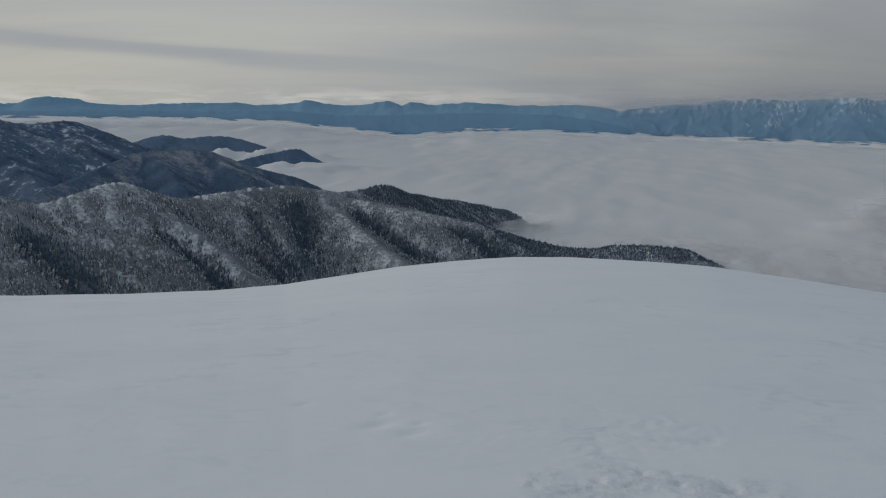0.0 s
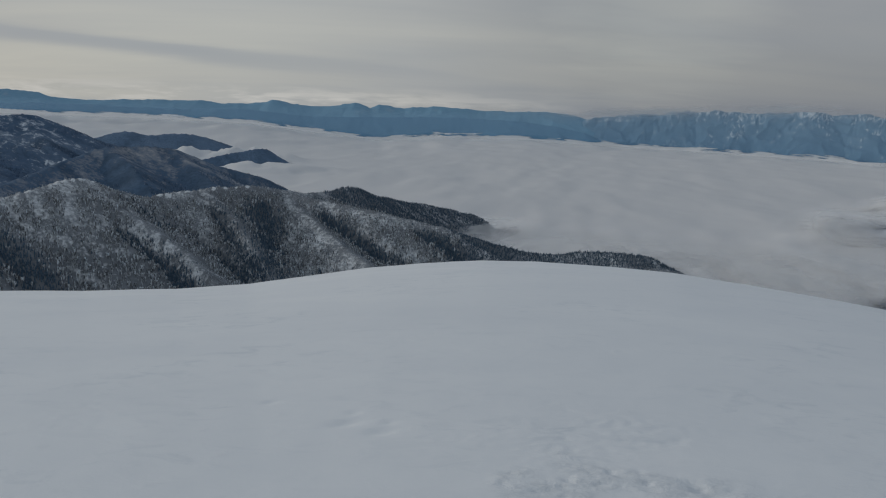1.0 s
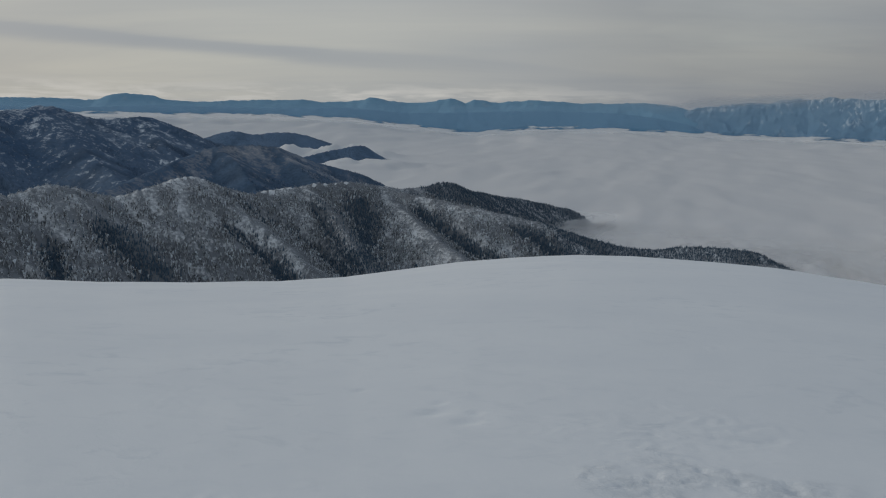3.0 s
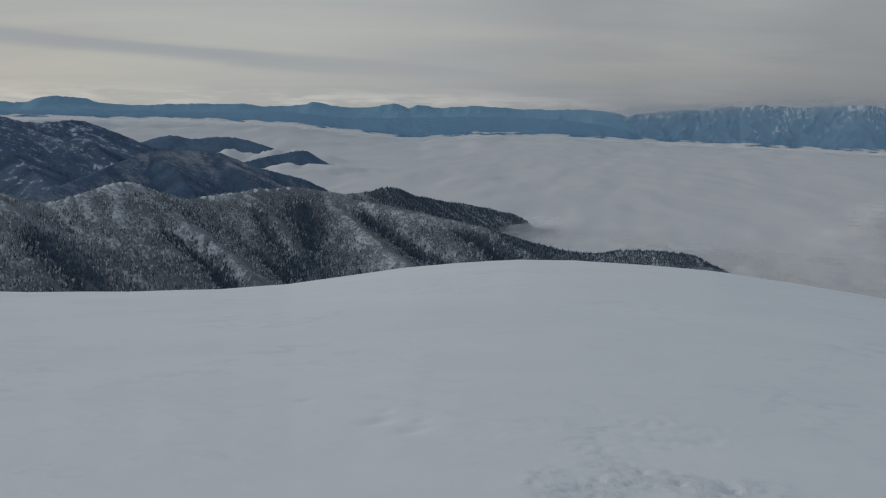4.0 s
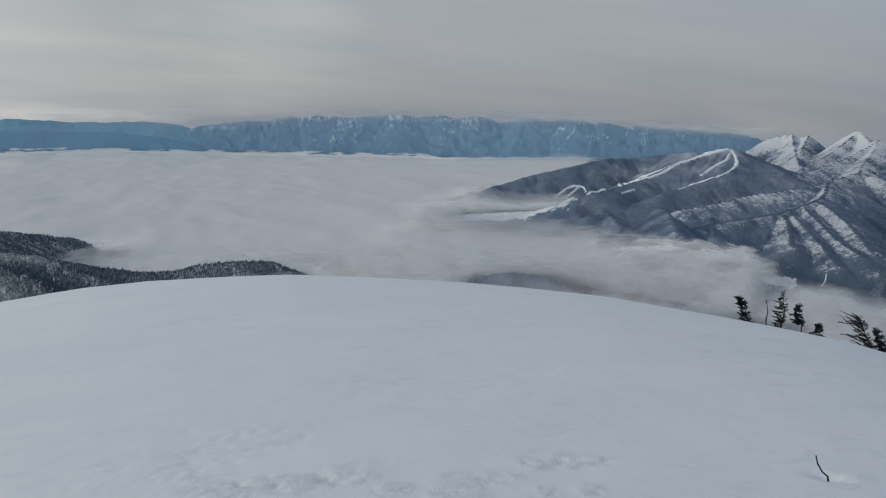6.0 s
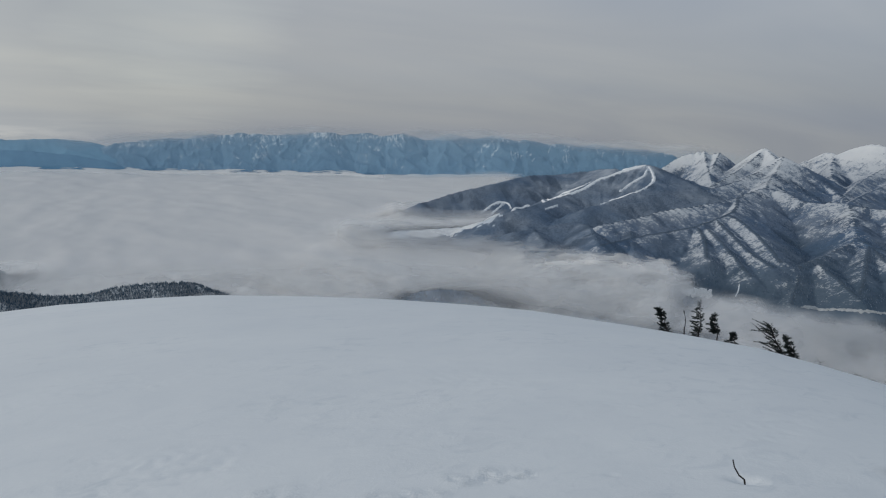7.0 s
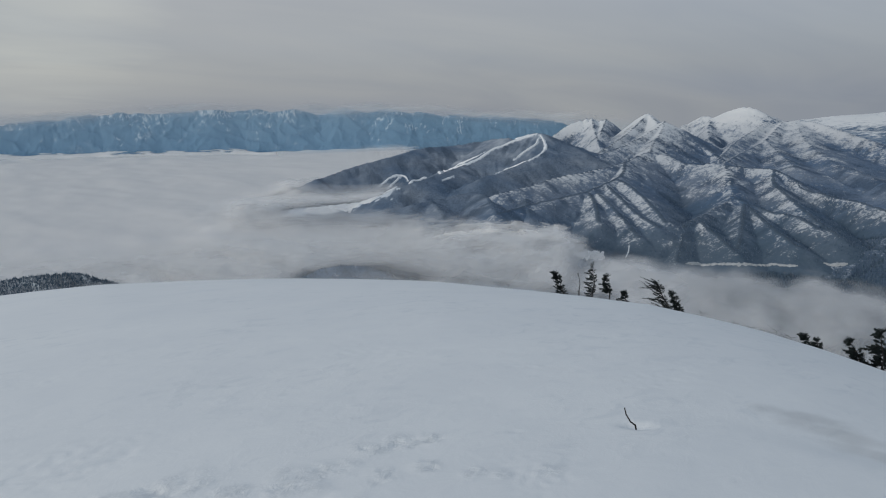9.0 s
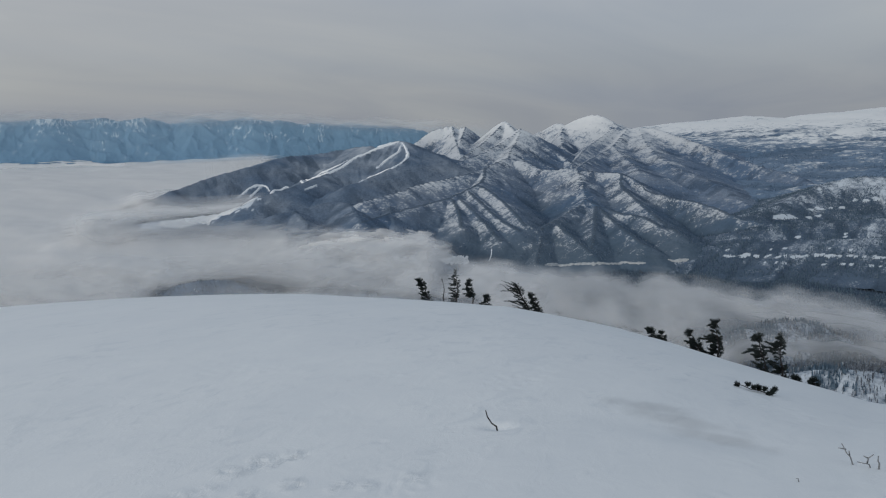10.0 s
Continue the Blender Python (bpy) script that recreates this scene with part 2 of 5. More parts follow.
def fog_material(name="fog", c=(0.945, 0.94, 0.94)):
    m = bpy.data.materials.new(name)
    m.use_nodes = True
    t = m.node_tree
    t.nodes.clear()
    out = t.nodes.new("ShaderNodeOutputMaterial")
    clear = t.nodes.new("ShaderNodeBsdfTransparent")
    lit = t.nodes.new("ShaderNodeBsdfDiffuse")
    lit.inputs[0].default_value = (*c, 1)
    thru = t.nodes.new("ShaderNodeBsdfTranslucent")
    thru.inputs[0].default_value = (*c, 1)
    body = t.nodes.new("ShaderNodeMixShader")
    body.inputs[0].default_value = 0.25
    t.links.new(lit.outputs[0], body.inputs[1])
    t.links.new(thru.outputs[0], body.inputs[2])
    a = t.nodes.new("ShaderNodeAttribute")
    a.attribute_name = "thickness"
    mixer = t.nodes.new("ShaderNodeMixShader")
    t.links.new(a.outputs["Fac"], mixer.inputs[0])
    t.links.new(clear.outputs[0], mixer.inputs[1])
    t.links.new(body.outputs[0], mixer.inputs[2])
    t.links.new(mixer.outputs[0], out.inputs[0])
    return m


SNOW = snow_material()
PISTE = plain("groomed_snow", (0.80, 0.83, 0.87), 0.6, 0.2, 0.06, 0.2)
FOOT_SNOW = plain("wind_blown_field", (0.72, 0.735, 0.755), 0.8, 0.2, 0.2, 0.06)
STUBBLE = plain("snowy_stubble", (0.40, 0.42, 0.44), 0.8, 0.2, 0.45, 0.25)
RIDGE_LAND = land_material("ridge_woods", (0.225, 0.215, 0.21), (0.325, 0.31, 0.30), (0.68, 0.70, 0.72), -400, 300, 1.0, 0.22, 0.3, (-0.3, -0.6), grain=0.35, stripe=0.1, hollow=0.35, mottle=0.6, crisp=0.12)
# hills and mountains: haze is mixed into the blue-grey wood colours
HILL_LAND = land_material("hill_hazed_woods", (0.075, 0.12, 0.18), (0.15, 0.19, 0.24), (0.60, 0.65, 0.70), -170, 90, 1.2, 0.95, 0.3, grain=0.2, mottle=0.9, crisp=0.2, speckle=1.5)
GREY_LAND = land_material("grey_hill_hazed_woods", (0.08, 0.125, 0.18), (0.125, 0.165, 0.215), (0.42, 0.415, 0.42), -140, 40, 1.2, 1.5, 0.75, (0.75, -0.3), grain=0.25, mottle=0.7, crisp=0.25)
ISLE_LAND = land_material("fog_isle_hazed_woods", (0.12, 0.175, 0.24), (0.17, 0.225, 0.29), (0.40, 0.46, 0.53), -170, 300, 1.2, 0.8, 0.3, grain=0.2)
SKI_LAND = land_material("ski_hill_hazed_woods", (0.13, 0.17, 0.225), (0.25, 0.265, 0.29), (0.58, 0.63, 0.70), -170, 140, 1.2, 0.6, 0.4, grain=0.3, mottle=0.8, crisp=0.25, speckle=0.8, brow=0.1, rim=0.3, least=0.5, patch=1.0)
MASSIF_LAND = land_material("massif_hazed_woods", (0.11, 0.155, 0.22), (0.235, 0.25, 0.28), (0.80, 0.82, 0.84), -190, 5, 1.2, 0.3, 0.5, (-0.75, 0.35), grain=0.22, mottle=1.0, crisp=0.22, foot=-0.5, top=0.26, speckle=2.1, conifer=(-185, -135), brow=0.45, rim=1.0, reach=70.0, least=0.6, stripe=0.05, patch=1.3)
DOME_LAND = land_material("white_mountain_hazed_woods", (0.12, 0.165, 0.23), (0.24, 0.26, 0.295), (0.80, 0.81, 0.82), -150, -5, 1.0, 0.05, 0.45, (-0.75, 0.35), grain=0.18, mottle=1.2, crisp=0.24, foot=-0.42, top=0.55, speckle=1.7, brow=0.16, rim=0.6, reach=60.0, least=0.6, patch=1.5)
PLATEAU_LAND = land_material("plateau_hazed_woods", (0.14, 0.195, 0.26), (0.23, 0.28, 0.34), (0.78, 0.79, 0.80), -115, -30, 0.8, 0.45, 0.2, grain=0.07, mottle=1.3, crisp=0.2, foot=-0.16, top=0.7, speckle=1.0, patch=1.2)
FLOOR_LAND = land_material("valley_woods", (0.085, 0.115, 0.155), (0.145, 0.175, 0.215), (0.55, 0.60, 0.66), -330, -40, 1.2, 0.85, 0.1, grain=0.35)
# far ranges: aerial haze is put into these blue colours
FAR_LAND = far_material("far_haze_woods", (0.115, 0.225, 0.345), (0.21, 0.32, 0.42), (0.62, 0.69, 0.75), -130, 95, 0.75)
FAR_FRONT_LAND = far_material("far_front_haze_woods", (0.12, 0.255, 0.385), (0.15, 0.285, 0.42), (0.30, 0.40, 0.49), -110, 40, 0.4)
FAR_LOW_LAND = far_material("far_low_haze_woods", (0.18, 0.345, 0.48), (0.22, 0.385, 0.52), (0.33, 0.43, 0.52), -60, 60, 0.5)
FOG = fog_material()
HIGH_CLOUD = fog_material("high_cloud", (0.72, 0.74, 0.77))
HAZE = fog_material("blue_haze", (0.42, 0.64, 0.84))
# needles paler and bluer than real ones, with haze in the colour
CONIFERS = wood_crowns("conifer_needles_far", [(0.0, (0.06, 0.092, 0.122)), (0.6, (0.10, 0.138, 0.173)), (1.0, (0.15, 0.18, 0.21))])
BARE = wood_crowns("bare_twigs_far", [(0.0, (0.11, 0.105, 0.102)), (0.35, (0.315, 0.297, 0.283)), (0.65, (0.555, 0.53, 0.51)), (0.85, (0.80, 0.77, 0.745)), (1.0, (0.89, 0.87, 0.85))])
DARK_BARE = wood_crowns("bare_twigs_valley", [(0.0, (0.07, 0.075, 0.085)), (0.5, (0.16, 0.165, 0.18)), (0.85, (0.30, 0.305, 0.32)), (1.0, (0.45, 0.455, 0.47))])
# crowns on far slopes, coloured blue-grey for haze
HAZE_BLUE_WOODS = wood_crowns("mountain_woods", [(0.0, (0.055, 0.092, 0.14)), (0.5, (0.105, 0.145, 0.20)), (0.8, (0.17, 0.205, 0.255)), (1.0, (0.24, 0.275, 0.325))])
NEEDLES = plain("spruce_needles", (0.016, 0.024, 0.024), 0.7, 0.3, 0.5, 30)
FROSTED = plain("frosted_bark", (0.22, 0.23, 0.245), 0.85, 0.2, 0.6, 90)
BARK = plain("weathered_bark", (0.032, 0.031, 0.032), 0.9, 0.2, 0.4, 60)

# ---- land forms ----
rng = np.random.default_rng(7)
PERM = rng.permutation(1024)
GRAD = rng.uniform(0, 2 * np.pi, 1024)


def perlin(x, y, seed=0):
    xi, yi = np.floor(x).astype(int), np.floor(y).astype(int)
    xf, yf = x - xi, y - yi
    u, v = xf * xf * xf * (xf * (xf * 6 - 15) + 10), yf * yf * yf * (yf * (yf * 6 - 15) + 10)

    def g(i, j):
        a = GRAD[PERM[(PERM[(xi + i + seed * 37) & 1023] + yi + j) & 1023]]
        return np.cos(a) * (xf - i) + np.sin(a) * (yf - j)

    return 1.5 * ((g(0, 0) * (1 - u) + g(1, 0) * u) * (1 - v) + (g(0, 1) * (1 - u) + g(1, 1) * u) * v)


def fbm(x, y, octaves=4, seed=0, gain=0.5):
    total, amp = 0, 1.0
    for o in range(octaves):
        total = total + amp * perlin(x * 2 ** o, y * 2 ** o, seed + o)
        amp *= gain
    return total


def step(lo, hi, v):
    q = np.clip((v - lo) / (hi - lo), 0, 1)
    return q * q * (3 - 2 * q)


EYE = 1.65


def spot(az, el, r):
    """World place from bearing, height angle (degrees) and distance over ground."""
    a = np.radians(az)
    return np.stack([np.sin(a) * r, np.cos(a) * r, EYE + r * np.tan(np.radians(el))], -1)


def crest(points, gap=6.0, rough=1.0, seed=0):
    """A ridge line: its few bends joined smoothly, with a rough skyline."""
    p = spot(*np.array(points, float).T)
    q = np.vstack([2 * p[0] - p[1], p, 2 * p[-1] - p[-2]])
    out = []
    for i in range(1, len(q) - 2):
        n = max(2, int(np.linalg.norm(q[i + 1] - q[i]) / gap))
        s = np.linspace(0, 1, n, endpoint=False)[:, None]
        a, b, c, d = q[i - 1:i + 3]
        out.append(0.5 * (2 * b + (c - a) * s + (2 * a - 5 * b + 4 * c - d) * s ** 2 + (3 * b - a - 3 * c + d) * s ** 3))
    out = np.vstack(out + [p[-1:]])
    run = np.concatenate([[0], np.cumsum(np.linalg.norm(np.diff(out[:, :2], axis=0), axis=1))])
    out[:, 2] += rough * fbm(run / 45.0, run * 0 + seed * 3.7, 3, seed)
    return out, run


class Land:
    """Heights of a land form: the highest of its ridges, each falling away at its slope, cut by gullies."""

    def __init__(self, gully=10.0, width=40.0, rough=1.5, seed=0, base=-214.0, shear=0.0, sharp=False, crag=0.0, span=70.0, jag=0.0, veins=False):
        self.ridges, self.lines, self.spots, self.lanes, self.thins, self.grid = [], [], [], [], [], None
        self.sharp, self.fall, self.crag, self.span, self.jag = sharp, None, crag, span, jag
        self.veins = veins
        self.gully, self.width, self.rough, self.seed, self.base, self.shear = gully, width, rough, seed, base, shear

    def ridge(self, slope, rough, *points):
        n = len(self.ridges)
        self.ridges.append((*crest(points, 6.0 if points[0][2] < 1500 else 12.0, rough, self.seed + n), slope))

    def meet(self, az, el):
        """Where the sight line of this bearing and height angle meets the land."""
        r = np.linspace(480, 2300, 1200)
        x, y = math.sin(math.radians(az)) * r, math.cos(math.radians(az)) * r
        hit = np.nonzero(self.at(x, y)[0] >= EYE + r * math.tan(math.radians(el)))[0]
        j = hit[0] if len(hit) else len(r) - 1
        return np.array([x[j], y[j]])

    def gully_line(self, depth, half, *points):
        p = np.array([self.meet(a, e) for a, e in points])
        run = np.linspace(0, len(p) - 1, 10 * len(p))
        k = np.minimum(run.astype(int), len(p) - 2)
        self.lines.append((p[k] + (p[k + 1] - p[k]) * (run - k)[:, None], depth, half))

    def clearing(self, wide, *points):
        for az, el in points:
            self.spots.append((*self.meet(az, el), wide))

    def swath(self, half, *points):
        """A treeless lane from bend to bend."""
        p = np.array([self.meet(az, el - 0.05) for az, el in points])
        line = [p[0]]
        for s, e in zip(p[:-1], p[1:]):
            n = max(2, int(np.linalg.norm(e - s) / 3.5))
            line += [s + (e - s) * k / n for k in range(1, n + 1)]
        line = np.array(line)
        if len(line) > 6:
            for _ in range(9):
                line[1:-1] = (line[:-2] + 2 * line[1:-1] + line[2:]) / 4
        self.lanes.append((line, half))

    def thinned(self, wide, *points):
        for az, el in points:
            self.thins.append((*self.meet(az, el), wide))

    def thinness(self, x, y):
        """Where the woods are sparse and snow shows between the trees."""
        v = np.zeros(x.shape)
        for cx, cy, wide in self.thins:
            v = np.maximum(v, np.exp(-((x - cx) ** 2 + (y - cy) ** 2) / wide ** 2))
        return v

    def openness(self, x, y):
        """How treeless the land is: 1 on bare snow, 0 in the woods."""
        v = np.zeros(x.shape)
        for cx, cy, wide in self.spots:
            v = np.maximum(v, np.exp(-((x - cx) ** 2 + (y - cy) ** 2) / wide ** 2))
        v = step(0.52, 0.66, v + 0.42 * fbm(x / 13, y / 13, 4, 211)) * (v > 0.05)
        for line, half in self.lanes:
            near = np.full(x.shape, 1e9)
            for px, py in line:
                near = np.minimum(near, (x - px) ** 2 + (y - py) ** 2)
            v = np.maximum(v, 0.9 * (near < (half + 1.0) ** 2))
        return v

    def sample(self, az, r):
        """Height, gully and slopes from the finished grid of the land."""
        ga, gr, z, cut, fall, gap = self.grid
        i = np.clip((az - ga[0]) / (ga[1] - ga[0]), 0, len(ga) - 1.001)
        j = np.clip(np.log(r / gr[0]) / np.log(gr[1] / gr[0]), 0, len(gr) - 1.001)
        i0, j0 = i.astype(int), j.astype(int)
        fi, fj = i - i0, j - j0

        def mixed(g):
            return (g[i0, j0] * (1 - fj) + g[i0, j0 + 1] * fj) * (1 - fi) + (g[i0 + 1, j0] * (1 - fj) + g[i0 + 1, j0 + 1] * fj) * fi

        across = (z[i0 + 1, j0] - z[i0, j0]) / (np.radians(ga[1] - ga[0]) * r)
        self.stripe, self.below = mixed(fall), mixed(gap)
        return mixed(z), mixed(cut), across

    def near_gully(self, x, y):
        near, deep = np.zeros(len(x)), np.zeros(len(x))
        for line, depth, half in self.lines:
            d = np.hypot(x[:, None] - line[None, :, 0], y[:, None] - line[None, :, 1]).min(1)
            w = np.exp(-(d / half) ** 2)
            near, deep = np.maximum(near, w), np.maximum(deep, depth * w)
        return near, deep

    def at(self, x, y):
        x, y = np.asarray(x, float), np.asarray(y, float)
        shape = x.shape
        x, y = x.ravel(), y.ravel()
        best, cut, fall, off, gap = np.full(x.shape, -1e9), np.zeros(x.shape), np.zeros(x.shape), np.zeros(x.shape), np.full(x.shape, 999.0)
        for k, (p, run, slope) in enumerate(self.ridges):
            for lo in range(0, len(x), 20000):
                sl = slice(lo, lo + 20000)
                d = np.hypot(x[sl, None] - p[None, :, 0], y[sl, None] - p[None, :, 1])
                h = p[None, :, 2] - slope * d
                j = h.argmax(1)
                rows = np.arange(len(j))
                dist = d[rows, j]
                along = run[j] - self.shear * dist
                spur = np.abs(perlin(along / self.width + 0.004 * dist, dist / (self.width * 5) + k * 9.1, self.seed + k))
                spur = spur + 0.45 * np.abs(perlin(along / self.width * 2.3, dist / (self.width * 2.5) + 4.4, self.seed + k + 5))
                # keen ribs between round hollows, or round ribs between keen gullies
                form = (1.6 * spur - 0.3) if self.sharp else (0.9 - 1.6 * spur)
                drop = self.gully * step(0, self.width * 2.5, dist) * form
                if self.sharp:
                    spur = 0.8 - spur
                # snow and trees lie in stripes that run down the slope
                thin = self.width / 5
                warp = run[j] + 9 * perlin(x[sl] / 40, y[sl] / 40, self.seed + 31)
                stripe = perlin(warp / thin - self.shear * dist / thin * 0.5, dist / (thin * 10) + k * 3.3, self.seed + k + 21) + 0.6 * perlin(warp / (thin * 0.45), dist / (thin * 5) + 7.7, self.seed + k + 23)
                top = h[rows, j] - drop
                over = top > best[sl]
                best[sl] = np.where(over, top, best[sl])
                cut[sl] = np.where(over, spur, cut[sl])
                fall[sl] = np.where(over, stripe, fall[sl])
                off[sl] = np.where(over, dist * (slope > 0.2), off[sl])
                gap[sl] = np.where(over, dist, gap[sl])
        if self.lines:
            near, deep = self.near_gully(x, y)
            best, cut = best - deep, cut * (1 - near) - 0.3 * near
        if self.crag:
            # branching side spurs: keen crests, each carrying smaller ones
            wx, wy = x + 0.25 * self.span * perlin(x / self.span, y / self.span, self.seed + 61), y + 0.25 * self.span * perlin(x / self.span + 9, y / self.span, self.seed + 62)
            rib, amp, weight = 0, 1.0, 1.0
            for o in range(4):
                one = 1 - np.abs(perlin(wx / self.span * 2 ** o, wy / self.span * 2 ** o, self.seed + 63 + o)) * 1.8
                rib = rib + amp * weight * one
                weight, amp = np.clip(one, 0.15, 1), amp * 0.5
            best = best + self.crag * (rib - 1.0) * (self.jag + (1 - self.jag) * step(0, self.span * 0.8, off))
            cut = cut + 0.35 * (rib - 0.9)
        best = best + self.rough * fbm(x / 22.0, y / 22.0, 3, self.seed + 11)
        if self.veins:
            # couloirs: thin crooked lines that run down the faces and join
            along = np.degrees(np.arctan2(x, y)) * 82.0
            bent = along + 16 * perlin(along / 60, best / 45, self.seed + 71) + 0.35 * best * np.sign(perlin(along / 150, x * 0, self.seed + 75))
            fall = np.maximum(1 - 5.2 * np.abs(perlin(bent / 26, best / 120, self.seed + 72)), 0.85 - 5.5 * np.abs(perlin(bent / 15, best / 60 + 5, self.seed + 73)))
        # gentle foot where the slope runs out into the plain
        soft = 10.0
        best = self.base + soft * np.log1p(np.exp(np.clip((best - self.base) / soft, -30, 30)))
        self.fall, self.gap = fall.reshape(shape), gap.reshape(shape)
        return best.reshape(shape), cut.reshape(shape)


def part(name, verts, faces, material, parent=None, label="", smooth=True):
    me = bpy.data.meshes.new(name)
    me.from_pydata([tuple(map(float, v)) for v in verts] if not isinstance(verts, list) else verts, [], faces)
    if smooth:
        me.polygons.foreach_set("use_smooth", [True] * len(me.polygons))
    me.materials.append(material)
    ob = new(name, me)
    if parent is not None:
        ob.parent = parent
    if label:
        tagged(ob, label)
    return ob


def big_mesh(name, verts, quads, material, smooth=True, attrs=()):
    """A mesh from arrays: verts n x 3, faces m x 3 or m x 4."""
    me = bpy.data.meshes.new(name)
    n, k = quads.shape
    me.vertices.add(len(verts))
    me.vertices.foreach_set("co", verts.astype(np.float32).ravel())
    me.loops.add(n * k)
    me.loops.foreach_set("vertex_index", quads.astype(np.int32).ravel())
    me.polygons.add(n)
    me.polygons.foreach_set("loop_start", np.arange(0, n * k, k, dtype=np.int32))
    me.polygons.foreach_set("use_smooth", np.full(n, smooth))
    for key, val in attrs:
        a = me.attributes.new(key, "FLOAT", "POINT")
        a.data.foreach_set("value", val.astype(np.float32).ravel())
    me.update(calc_edges=True)
    me.validate()
    me.materials.append(material)
    return new(name, me)


def fan_grid(az, r):
    a, d = np.meshgrid(np.radians(az), r, indexing="ij")
    return np.sin(a) * d, np.cos(a) * d


def fan_quads(na, nr, keep=None, wrap=False):
    i = np.arange(na if wrap else na - 1)[:, None]
    j = np.arange(nr - 1)[None, :]
    i2 = (i + 1) % na
    q = np.stack([i * nr + j, i2 * nr + j, i2 * nr + j + 1, i * nr + j + 1], -1).reshape(-1, 4)
    if keep is not None:
        q = q[keep.ravel()[q].any(1)]
    return q


def spaced(lo, hi, n):
    return np.exp(np.linspace(np.log(lo), np.log(hi), n))


def landform(name, land, az, r, material, label, category, floor=-211.0, kind="structure"):
    x, y = fan_grid(az, r)
    z, cut = land.at(x, y)
    land.grid = (az, r, z, cut, land.fall, land.gap)
    stripes, gap = land.fall, land.gap
    ob = big_mesh(name, np.stack([x, y, z], -1).reshape(-1, 3), fan_quads(len(az), len(r), z > floor), material, True, [("gully", cut), ("stripe", stripes), ("crest", gap), ("open", np.maximum(land.openness(x, y), land.thinness(x, y) * (0.08 + 0.42 * fbm(x / 12, y / 12, 4, 217))))])
    return tagged(ob, label, category, "", kind)


# ---- summit snowfield under the camera ----
BROW = np.array([(-180, 13.0), (-110, 12.0), (-60, 11.2), (-36, 11.5), (-30, 12.3), (-24, 12.8), (-17.5, 13.05), (-12.4, 12.9), (-7.2, 12.25), (-3, 11.7),
                 (1, 11.3), (5.5, 10.95), (10, 10.83), (14, 10.85), (20, 10.95), (25, 11.25), (31.5, 11.65), (39, 12.15), (45, 12.65), (53, 13.5),
                 (61, 14.3), (65, 14.95), (69.5, 15.8), (73.6, 16.7), (77.7, 17.7), (81.5, 18.5), (87, 19.4), (100, 19.5), (130, 16.0), (180, 13.0)])


# wind-broken crust: bearing, distance and half width
CRUST = [(9.0, 3.3, 0.18), (12, 3.25, 0.2), (15, 3.5, 0.22), (18.8, 3.45, 0.2), (22, 3.55, 0.18), (25, 3.48, 0.14), (28, 3.39, 0.14), (32, 3.36, 0.15), (34.5, 3.4, 0.14), (37, 3.48, 0.14),
         (39.5, 3.72, 0.12), (42, 3.82, 0.11), (44.5, 3.87, 0.1), (40, 3.42, 0.1), (44.2, 3.49, 0.1), (48, 3.43, 0.09), (50.5, 3.39, 0.09), (54, 3.48, 0.08)]


def broken(x, y):
    """How far the snow crust is broken up, 0 to 1."""
    w = np.zeros(np.shape(x))
    for a, d, half in CRUST:
        cx, cy = math.sin(math.radians(a)) * d, math.cos(math.radians(a)) * d
        w = np.maximum(w, np.exp(-((x - cx) ** 2 + (y - cy) ** 2) / half ** 2))
    return step(0.2, 0.9, w + 0.45 * fbm(x / 0.3, y / 0.2, 2, 59))


